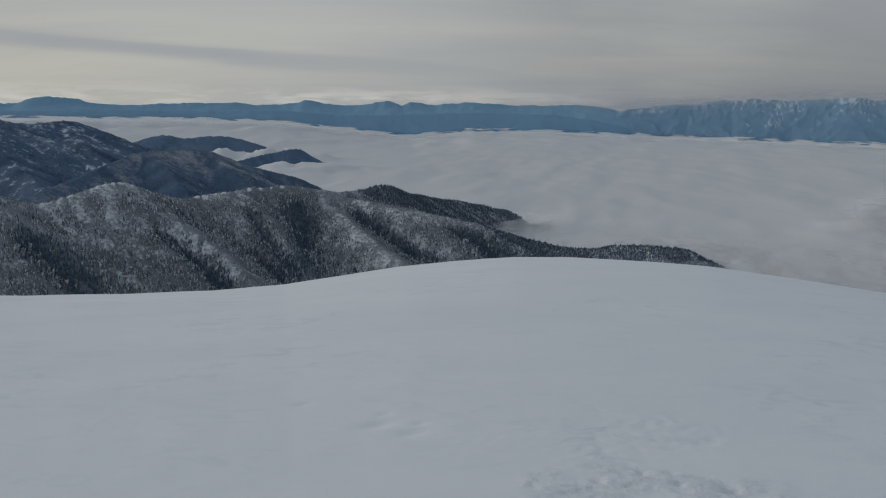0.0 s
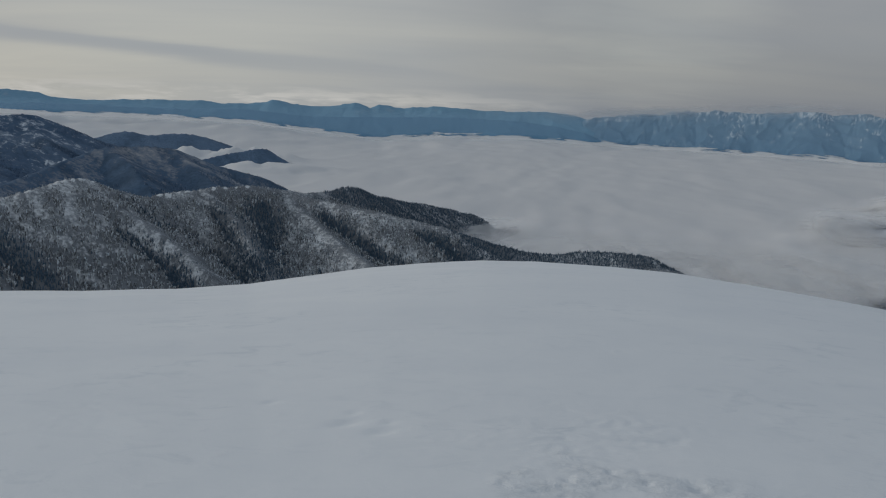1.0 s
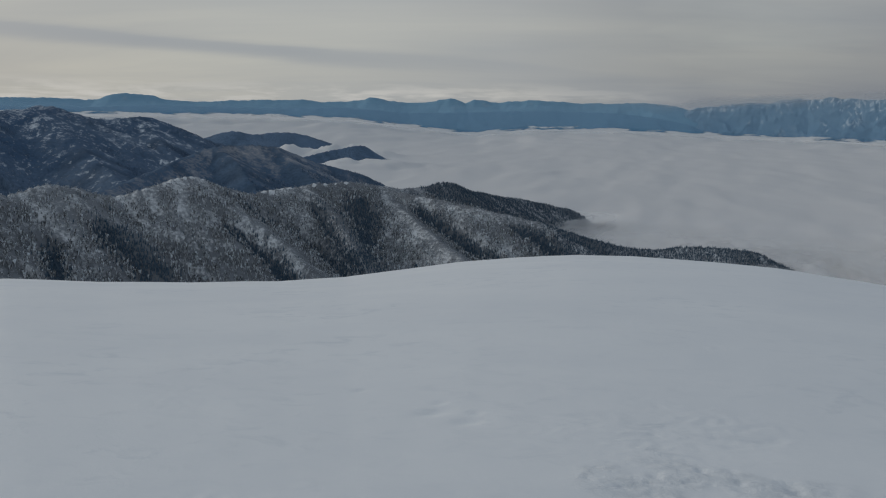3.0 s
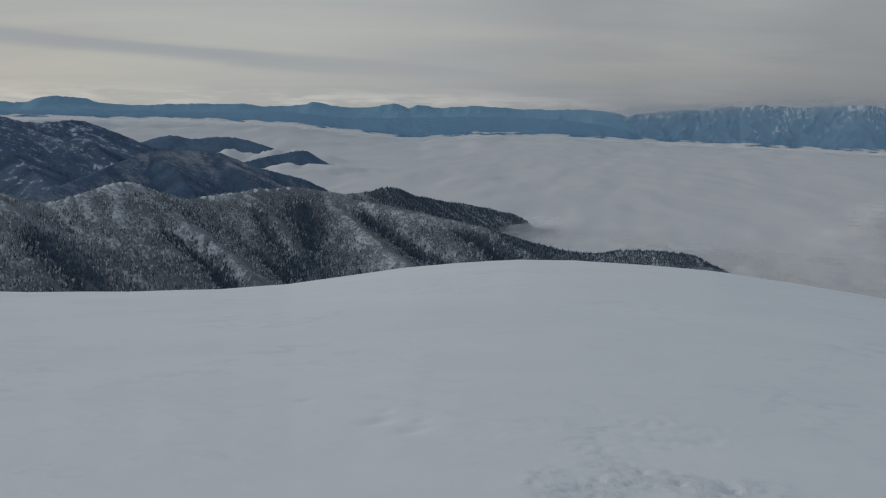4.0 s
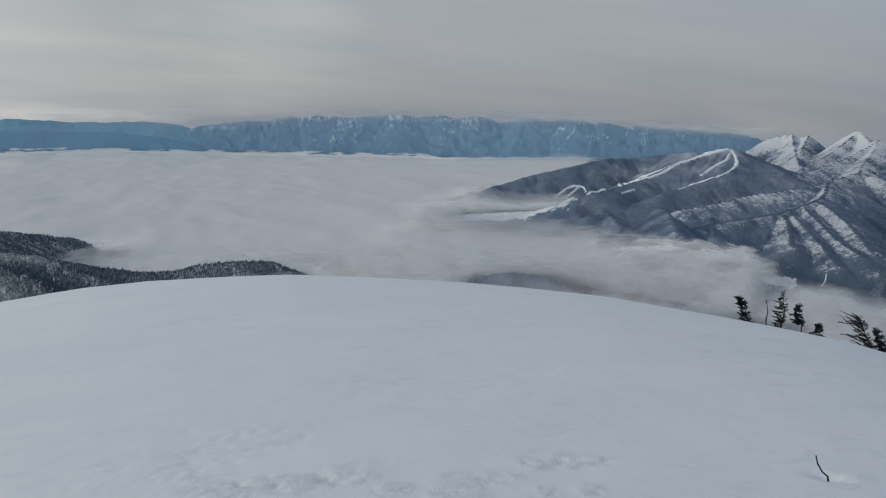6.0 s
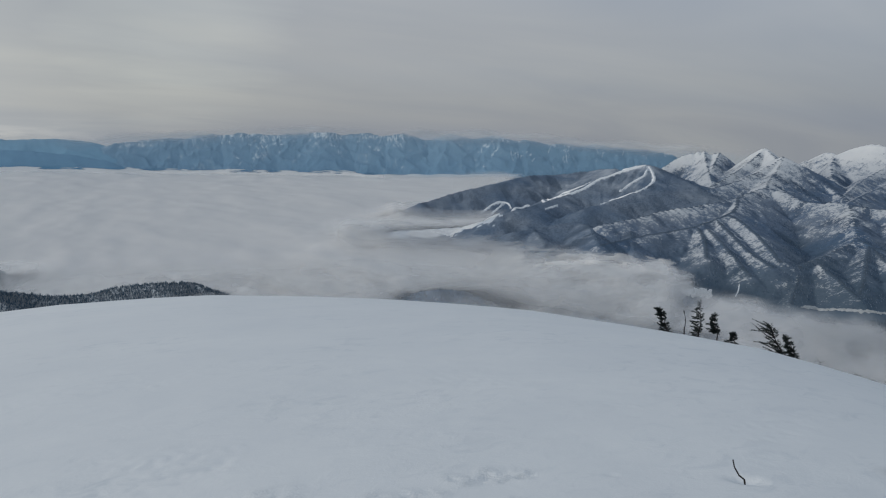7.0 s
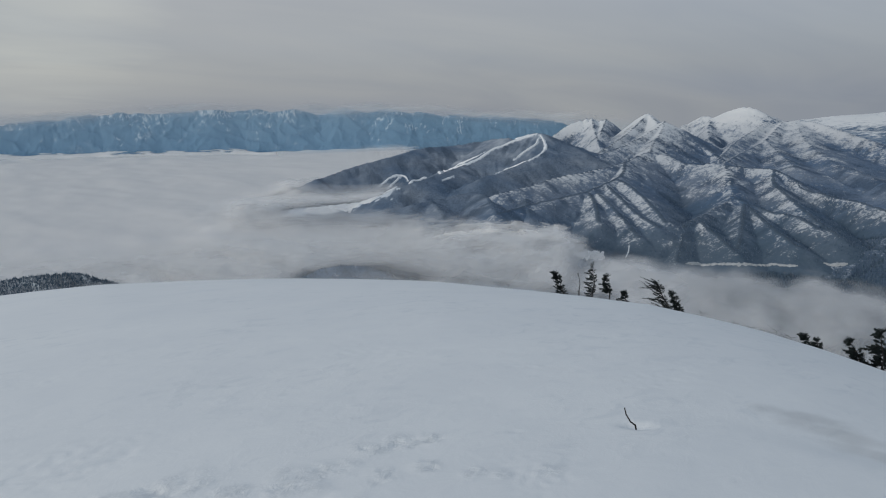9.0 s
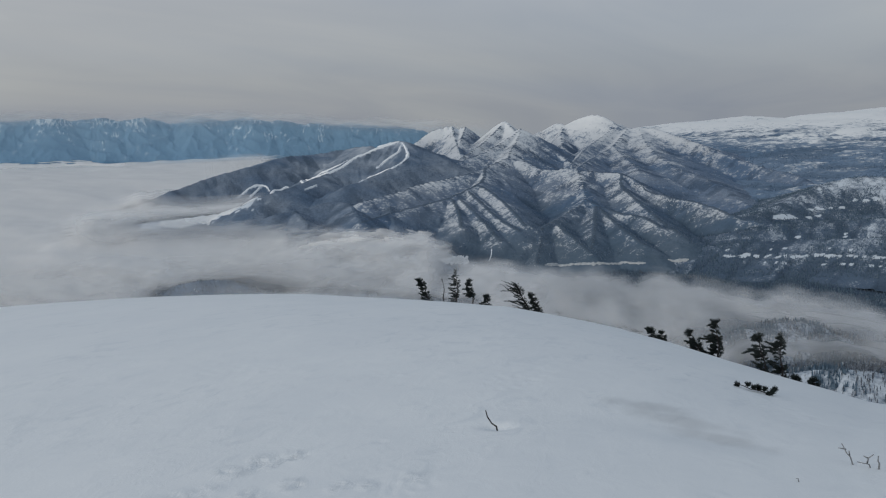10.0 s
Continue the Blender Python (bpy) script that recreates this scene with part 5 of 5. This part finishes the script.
grow(None, 64, 96, 700, 1000, 26000, -300, 0.4, "the snowy valley floor", 3.2, 0.0, DARK_BARE, SLIM_SHAPES)


def spike_shape(rnd):
    """A far tree: a crooked three-sided spire."""
    v = [(math.cos(k * math.tau / 3) * 0.2 * rnd.uniform(0.8, 1.3), math.sin(k * math.tau / 3) * 0.2 * rnd.uniform(0.8, 1.3), 0.0) for k in range(3)]
    v.append((rnd.uniform(-0.05, 0.05), rnd.uniform(-0.05, 0.05), 1.0))
    return np.array(v), np.array([(0, 1, 3), (1, 2, 3), (2, 0, 3)])


SPIKES = [spike_shape(shape_rnd) for _ in range(5)]


def cover_far(land, a0, a1, r0, r1, n, low, treeline, bias, size, label, crowns=HAZE_BLUE_WOODS):
    """Woods on far slopes: thick in gullies and on shaded faces, thin on ridges, none above the tree line."""
    az, r = rng.uniform(a0, a1, n), np.sqrt(rng.uniform(r0 ** 2, r1 ** 2, n))
    x, y = np.sin(np.radians(az)) * r, np.cos(np.radians(az)) * r
    z, cut, across = land.sample(az, r)
    thick = bias + 0.9 * fbm(x / 70, y / 70, 4, 221) - 0.9 * (cut - 0.3) - 0.95 * np.clip(across, -0.8, 0.8) - 0.2 * land.stripe - 0.35 * step(60, 10, land.below) + 0.8 * step(5, 1, land.below)
    thick = thick + 1.0 * step(-130, -170, z) * (land is PEAKS) - 1.1 * land.thinness(x, y)
    thick = thick - 1.6 * step(treeline - 45, treeline + 10, z)
    keep = (z > low) & (thick + rng.normal(0, 0.25, n) > 0) & (land.openness(x, y) < 0.5)
    p = np.stack([x, y, z], -1)[keep]
    planted("mountain_woods", SPIKES, p, size * rng.uniform(0.55, 1.4, len(p)), crowns, label)


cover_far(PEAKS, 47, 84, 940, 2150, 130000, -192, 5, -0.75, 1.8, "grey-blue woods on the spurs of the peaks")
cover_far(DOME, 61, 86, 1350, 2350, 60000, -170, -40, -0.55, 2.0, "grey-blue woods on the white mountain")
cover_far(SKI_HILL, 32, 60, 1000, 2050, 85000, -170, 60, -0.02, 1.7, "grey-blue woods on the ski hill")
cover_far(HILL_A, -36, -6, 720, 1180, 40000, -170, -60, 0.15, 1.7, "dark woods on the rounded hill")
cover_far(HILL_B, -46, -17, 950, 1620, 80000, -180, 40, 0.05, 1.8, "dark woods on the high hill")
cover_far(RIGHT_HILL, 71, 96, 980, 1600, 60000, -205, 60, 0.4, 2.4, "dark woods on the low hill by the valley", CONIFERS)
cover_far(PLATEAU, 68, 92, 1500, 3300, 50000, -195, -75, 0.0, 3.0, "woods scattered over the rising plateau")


# ---- ski runs and clearings draped over the land ----
def draped(name, land, line, half, label, category, lift=1.3, ragged=0.45, material=None):
    """A strip of open snow that follows the land."""
    way = np.gradient(line, axis=0)
    side = np.stack([-way[:, 1], way[:, 0]], -1)
    side /= np.linalg.norm(side, axis=1)[:, None] + 1e-9
    run = np.arange(len(line))
    wide = half * (1 + ragged * fbm(run / 5.0, run * 0 + half, 3, 201)) * np.clip(np.minimum(run + 0.6, len(line) - run - 0.4) / 6, 0.1, 1)
    cross = np.linspace(-1, 1, max(5, 2 * int(half / 4) + 1))
    xy = line[:, None, :] + side[:, None, :] * (wide[:, None] * cross[None, :])[:, :, None]
    z, _, _ = land.sample(np.degrees(np.arctan2(xy[..., 0], xy[..., 1])), np.hypot(xy[..., 0], xy[..., 1]))
    z = np.maximum(z, floor_height(xy[..., 0], xy[..., 1])) + lift - 1.9 * np.abs(cross) ** 4
    verts = np.concatenate([xy, z[..., None]], -1).reshape(-1, 3)
    ob = big_mesh(name, verts, fan_quads(len(line), len(cross)), material or PISTE)
    return tagged(ob, label, category, "open snow among the woods", "structure")


def lane(land, *points):
    p = np.array([land.meet(az, el) for az, el in points])
    run = np.linspace(0, len(p) - 1, 20 * len(p))
    k = np.minimum(run.astype(int), len(p) - 2)
    return p[k] + (p[k + 1] - p[k]) * (run - k)[:, None]


RUN = "groomed white ski run down the wooded hill"
for run_line, run_half in SKI_HILL.lanes:
    draped("ski_run", SKI_HILL, run_line, run_half * 1.1, RUN, "ski run", lift=2.2)
draped("forest_cutting", PEAKS, lane(PEAKS, (59.5, -9.9), (59.45, -10.4), (59.25, -10.9)), 1.0, "narrow snowy cutting straight through dark woods", "cutting")
FIELD = "open snowy field at the foot of the mountain"
draped("snowy_clearing", PEAKS, lane(PEAKS, (54.2, -10.9), (55.4, -10.8), (56.6, -10.66), (57.7, -10.95)), 9, FIELD, "clearing", ragged=0.6, material=FOOT_SNOW)
draped("snowy_clearing", PEAKS, lane(PEAKS, *[(63.6 + 0.95 * q, -11.24 + 0.028 * q + 0.02 * math.sin(q * 2.3)) for q in range(9)]), 2.8, FIELD, "clearing", ragged=0.9, material=STUBBLE)
draped("snowy_clearing", PEAKS, lane(PEAKS, (72.8, -10.75), (74.3, -10.7)), 2.6, FIELD, "clearing", material=STUBBLE)
draped("snowy_clearing", SKI_HILL, np.vstack([s + (e - s) * q for s, e in zip(FOOT_FIELD[:-1], FOOT_FIELD[1:]) for q in np.linspace(0, 1, 10, endpoint=False)]), 27, "flat snowfield at the foot of the ski hill", "clearing", material=FOOT_SNOW)


# ---- wind-bent spruces, twigs and a creeping pine on the summit snow ----
def tube(points, radii, sides=6):
    v, f = [], []
    pts = [Vector(p) for p in points]
    for i, p in enumerate(pts):
        d = (pts[min(i + 1, len(pts) - 1)] - pts[max(i - 1, 0)]).normalized()
        a = d.orthogonal().normalized()
        b = d.cross(a)
        for k in range(sides):
            t = k * math.tau / sides
            v.append(tuple(p + (a * math.cos(t) + b * math.sin(t)) * radii[i]))
    for i in range(len(pts) - 1):
        for k in range(sides):
            k2 = (k + 1) % sides
            f.append((i * sides + k, i * sides + k2, (i + 1) * sides + k2, (i + 1) * sides + k))
    f.append(tuple(range(sides))[::-1])
    f.append(tuple((len(pts) - 1) * sides + k for k in range(sides)))
    return v, f


def ground_at(az, r):
    # bearings on the summit are taken from the end of the walk
    x, y = 0.014 + math.sin(math.radians(az)) * r, -0.103 + math.cos(math.radians(az)) * r
    return Vector((x, y, float(dome(np.array([x]), np.array([y]))[0])))


def needles(v, f, p, d, length, count, rnd, spread=0.9, size=1.0):
    """Needles along a shoot from p in direction d."""
    side = d.orthogonal().normalized()
    other = d.cross(side)
    for _ in range(count):
        q = p + d * length * rnd.random()
        t = rnd.uniform(0, math.tau)
        out = (d * rnd.uniform(0.3, 1.0) + (side * math.cos(t) + other * math.sin(t)) * spread).normalized()
        w = out.orthogonal().normalized() * rnd.uniform(0.003, 0.006) * size
        tip = q + out * rnd.uniform(0.02, 0.045) * size
        c = len(v)
        v += [tuple(q - w), tuple(q + w), tuple(tip)]
        f.append((c, c + 1, c + 2))


def spruce(az, r, tall, lean, seed, dense=1.0, flag=-1.0, low=0.1, name="wind_bent_spruce", label="", wide=0.32, rise=0.0, many=1.0):
    """A dwarf spruce: its trunk leans, and most boughs stream to one side."""
    rnd = random.Random(seed)
    root = new(name)
    root.location = ground_at(az, r)
    right = Vector((math.cos(math.radians(az)), -math.sin(math.radians(az)), 0))
    away = Vector((math.sin(math.radians(az)), math.cos(math.radians(az)), 0))
    line, n = [], 9
    for i in range(n):
        s = i / (n - 1)
        line.append(Vector((0, 0, -0.06)) + right * (lean * tall * s ** 1.3 + 0.025 * tall * math.sin(s * 9 + seed)) + away * 0.03 * tall * math.sin(s * 6 + seed * 2) + Vector((0, 0, 1)) * (tall + 0.06) * s)
    radii = [0.022 * tall ** 0.5 * (1.05 - 0.9 * i / (n - 1)) for i in range(n)]
    part("trunk", *tube([tuple(p) for p in line], radii), BARK, root)
    tiers = max(9, int(22 * many * (0.45 + 0.55 * tall)))
    clumps = [rnd.uniform(low, 1.0) for _ in range(max(4, tiers // 4))]
    for k in range(tiers):
        # boughs come in clumps, with bare stem between
        s = rnd.choice(clumps) + rnd.gauss(0, 0.05) if rnd.random() < 0.45 else rnd.uniform(low, 1.0)
        s = min(0.98, max(low, s))
        i = min(n - 2, int(s * (n - 1)))
        p = line[i].lerp(line[i + 1], s * (n - 1) - i)
        gust = rnd.uniform(0.25, 1.0) * rnd.choice((0.35, 0.7, 1.0, 1.35))
        heading = (right * flag + away * rnd.uniform(-0.6, 0.6) + Vector((0, 0, rnd.uniform(-0.4, 0.7) + rise))).normalized()
        for q in range(3):
            d = heading if q == 0 else (right * (flag if q < 2 else -flag * 0.7) * rnd.uniform(0.4, 1.0) + away * rnd.uniform(-0.9, 0.9) + Vector((0, 0, rnd.uniform(-0.6, 0.7) + rise))).normalized()
            length = tall * wide * (1.15 - s) ** 0.5 * gust * (1.4, 0.75, 0.26)[q] * rnd.uniform(0.7, 1.15)
            tip = p + d * length + Vector((0, 0, rnd.uniform(-0.14, 0.16) * length))
            bend = p.lerp(tip, rnd.uniform(0.4, 0.6)) + Vector((0, 0, rnd.uniform(-0.05, 0.12) * length))
            bough = part("bough", *tube([tuple(p), tuple(bend), tuple(tip)], [0.007, 0.005, 0.002], 4), BARK, root)
            if dense < 0.3:
                continue
            v, f = [], []
            for m in range(int((8 + 190 * length) * dense)):
                s2 = rnd.uniform(0.25, 1.02)
                c = p.lerp(bend, s2 * 2) if s2 < 0.5 else bend.lerp(tip, s2 * 2 - 1)
                d2 = (d * 1.3 + away * rnd.uniform(-0.8, 0.8) + right * rnd.uniform(-0.35, 0.15) + Vector((0, 0, rnd.uniform(-0.3, 0.2)))).normalized()
                needles(v, f, c, d2, 0.07 * (1.3 - 0.7 * s2), 7, rnd, 0.4, 0.75)
            part("needle_spray", v, f, NEEDLES, bough, "dark green needles", smooth=False)
    if dense > 0.3:
        v, f = [], []
        for m in range(int(60 * dense)):
            needles(v, f, line[-1].lerp(line[-2], rnd.random() * 1.3), (Vector((0, 0, 0.5)) + right * rnd.uniform(-1.2, 0.3) + away * rnd.uniform(-0.5, 0.5)).normalized(), 0.06, 7, rnd, 0.6, 0.8)
        part("leader", v, f, NEEDLES, root, "dark green needles", smooth=False)
    return tagged(root, label or "small dark spruce bent by wind, rooted in snow", "spruce", "stunted summit spruces")


def shrub_twig(az, r, bends, thick, name, label, material=None):
    """A bare shoot poking through the snow; bends are steps to the side and up."""
    foot = ground_at(az, r)
    root = new(name)
    root.location = foot
    right = Vector((math.cos(math.radians(az)), -math.sin(math.radians(az)), 0))
    away = Vector((math.sin(math.radians(az)), math.cos(math.radians(az)), 0))
    for j, line in enumerate(bends):
        pts = [right * a + away * 0.02 * math.sin(i * 2.1 + j) + Vector((0, 0, b)) for i, (a, b) in enumerate(line)]
        rad = [thick * (1 - 0.45 * i / max(1, len(pts) - 1)) for i in range(len(pts))]
        part("stem" if j == 0 else "side_shoot", *tube([tuple(p) for p in pts], rad, 6), material or BARK, root)
    return tagged(root, label, "twig", "bare twigs in the snow")


def place_for(az, el, extra=0.0):
    """Distance at which the sight line meets the near side of the snow dome, or its brow."""
    k = math.tan(math.radians(float(np.interp(az, BROW[:, 0], BROW[:, 1])))) ** 2 / (4 * EYE)
    t = math.tan(math.radians(-el))
    q = max(0.0, t * t - 4 * k * EYE)
    return (t - math.sqrt(q)) / (2 * k) + extra


for az, top, r, lean, dense, wide, low, seed, label in (
    (54.6, -12.0, 16.5, -0.42, 1.4, 0.36, 0.02, 1, "bushy small spruce leaning into the wind"),
    (55.65, -12.0, 16.5, -0.03, 0.12, 0.12, 0.1, 2, "dead needleless spruce stem with stubs"),
    (56.65, -11.35, 16.8, 0.02, 0.7, 0.20, 0.15, 3, "tall thin spruce with flagged one-sided branches"),
    (57.95, -12.2, 16.5, -0.12, 1.2, 0.22, 0.45, 4, "small upright spruce with a dense top"),
    (59.15, -13.4, 16.0, -0.10, 1.2, 0.40, 0.05, 5, "tiny spruce half buried in snow"),
    (62.4, -12.5, 15.5, -0.45, 0.3, 0.55, 0.02, 6, "half-dead fan-shaped spruce with bare boughs"),
    (63.4, -13.3, 15.0, -0.55, 1.3, 0.30, 0.25, 7, "short spruce strongly bowed by the wind"),
    (72.0, -15.8, 12.6, -0.4, 1.2, 0.6, 0.02, 8, "low spruce clump half buried in snow"),
    (72.6, -16.0, 12.4, -0.2, 1.2, 0.5, 0.02, 18, "low spruce clump half buried in snow"),
    (75.4, -15.8, 12.0, -0.55, 1.2, 0.45, 0.05, 9, "low spruce leaning away from the slope"),
    (76.6, -15.0, 12.0, -0.08, 1.6, 0.30, 0.1, 10, "dense dark spruce with a bushy top"),
    (79.9, -15.8, 11.6, -0.22, 0.95, 0.34, 0.14, 11, "wind-flagged spruce with long streaming boughs"),
    (80.95, -15.6, 11.6, -0.06, 0.9, 0.25, 0.12, 12, "upright spruce with ragged one-sided boughs"),
    (82.1, -18.5, 11.0, -0.5, 1.4, 0.5, 0.02, 13, "low dark spruce bush behind the snow brow"),
    (83.2, -18.5, 11.0, -0.2, 1.4, 0.45, 0.02, 14, "low dark spruce bush behind the snow brow"),
):
    foot = ground_at(az, r)
    height = EYE + r * math.tan(math.radians(top)) - foot.z
    spruce(az, r, height, lean, seed, dense, -1.0, low, "wind_bent_spruce", label, wide, {1: 0.3, 6: 0.3}.get(seed, 0.0), {1: 2.0, 3: 1.4, 4: 1.5, 6: 2.6, 8: 1.6, 9: 1.6, 10: 1.4, 11: 1.35, 12: 1.4, 13: 1.8, 14: 1.8}.get(seed, 1.2))

TWIG = "dark bare twig sticking out of the snow"
shrub_twig(59.7, place_for(59.7, -23.2), [[(0.0, -0.04), (-0.012, 0.02), (-0.04, 0.055), (-0.065, 0.09), (-0.075, 0.125)]], 0.006, "bare_twig", TWIG)
r0 = place_for(86.5, -23.5)
FROST_TWIG = "frosted bare twig sticking out of the snow"
shrub_twig(85.95, r0, [[(0.0, -0.03), (-0.025, 0.04), (-0.045, 0.075), (-0.075, 0.125)], [(-0.03, 0.05), (-0.035, 0.085)], [(-0.052, 0.085), (-0.09, 0.1)]], 0.0045, "bare_twig", FROST_TWIG, FROSTED)
shrub_twig(86.7, r0, [[(0.03, -0.03), (0.01, 0.015), (-0.02, 0.03), (-0.05, 0.025)], [(0.0, 0.02), (0.005, 0.06), (0.03, 0.095)], [(0.005, 0.05), (-0.02, 0.075)]], 0.0045, "bare_twig", "forked frosted twig lying on the snow", FROSTED)
shrub_twig(87.4, r0, [[(0.0, -0.03), (0.004, 0.03), (-0.004, 0.06), (-0.004, 0.085)]], 0.0055, "bare_twig", FROST_TWIG, FROSTED)
shrub_twig(82.5, place_for(82.5, -25.1), [[(0.0, -0.02), (-0.01, 0.015), (-0.02, 0.03)]], 0.003, "bare_twig", "short frosted twig tip in the snow", FROSTED)
for i, (az, up) in enumerate(((64.8, 0.16), (67.2, 0.12), (68.2, 0.1), (69.0, 0.1), (69.6, 0.1), (69.9, 0.22), (70.4, 0.1), (70.9, 0.12))):
    r = 13.6 - 0.15 * i
    shrub_twig(az, r, [[(0, -0.1), (-0.03, up * 0.4), (-0.09 - 0.04 * (i % 3), up * 0.75 + 0.03)], [(-0.03, up * 0.35), (0.05, up * 0.6)], [(-0.05, up * 0.5), (-0.12, up * 0.45)]], 0.004, "bare_twig", "thin shrub tip showing over the snow brow")


def creeping_pine(az, el):
    rnd = random.Random(77)
    r = place_for(az, el)
    root = new("creeping_pine")
    root.location = ground_at(az, r)
    right = Vector((math.cos(math.radians(az)), -math.sin(math.radians(az)), 0))
    away = Vector((math.sin(math.radians(az)), math.cos(math.radians(az)), 0))
    stem = [right * a + Vector((0, 0, b)) for a, b in ((-0.17, 0.06), (-0.10, 0.04), (-0.05, 0.02), (0.02, 0.015), (0.07, 0.0), (0.10, -0.04))]
    part("stem", *tube([tuple(p) for p in stem], [0.003, 0.004, 0.005, 0.006, 0.006, 0.006]), BARK, root)
    for a, b, lean in ((-0.14, 0.05, -0.9), (-0.075, 0.065, 0.1), (-0.03, 0.05, 0.2), (0.0, 0.045, 0.4), (0.01, 0.025, 0.3), (0.06, 0.035, 0.2), (0.08, 0.005, 0.4), (0.11, 0.04, 0.6), (0.125, 0.035, 0.9), (0.09, -0.01, 0.6)):
        base = right * a + Vector((0, 0, b - 0.025)) + away * rnd.uniform(-0.05, 0.05)
        d = (right * lean + Vector((0, 0, 0.8)) + away * rnd.uniform(-0.3, 0.3)).normalized()
        v, f = [], []
        needles(v, f, base, d, 0.03, 150, rnd, 0.8)
        part("needle_tuft", v, f, NEEDLES, root, smooth=False)
    tagged(root, "creeping pine sprig with dark needle tufts on snow", "shrub")


creeping_pine(79.3, -19.5)
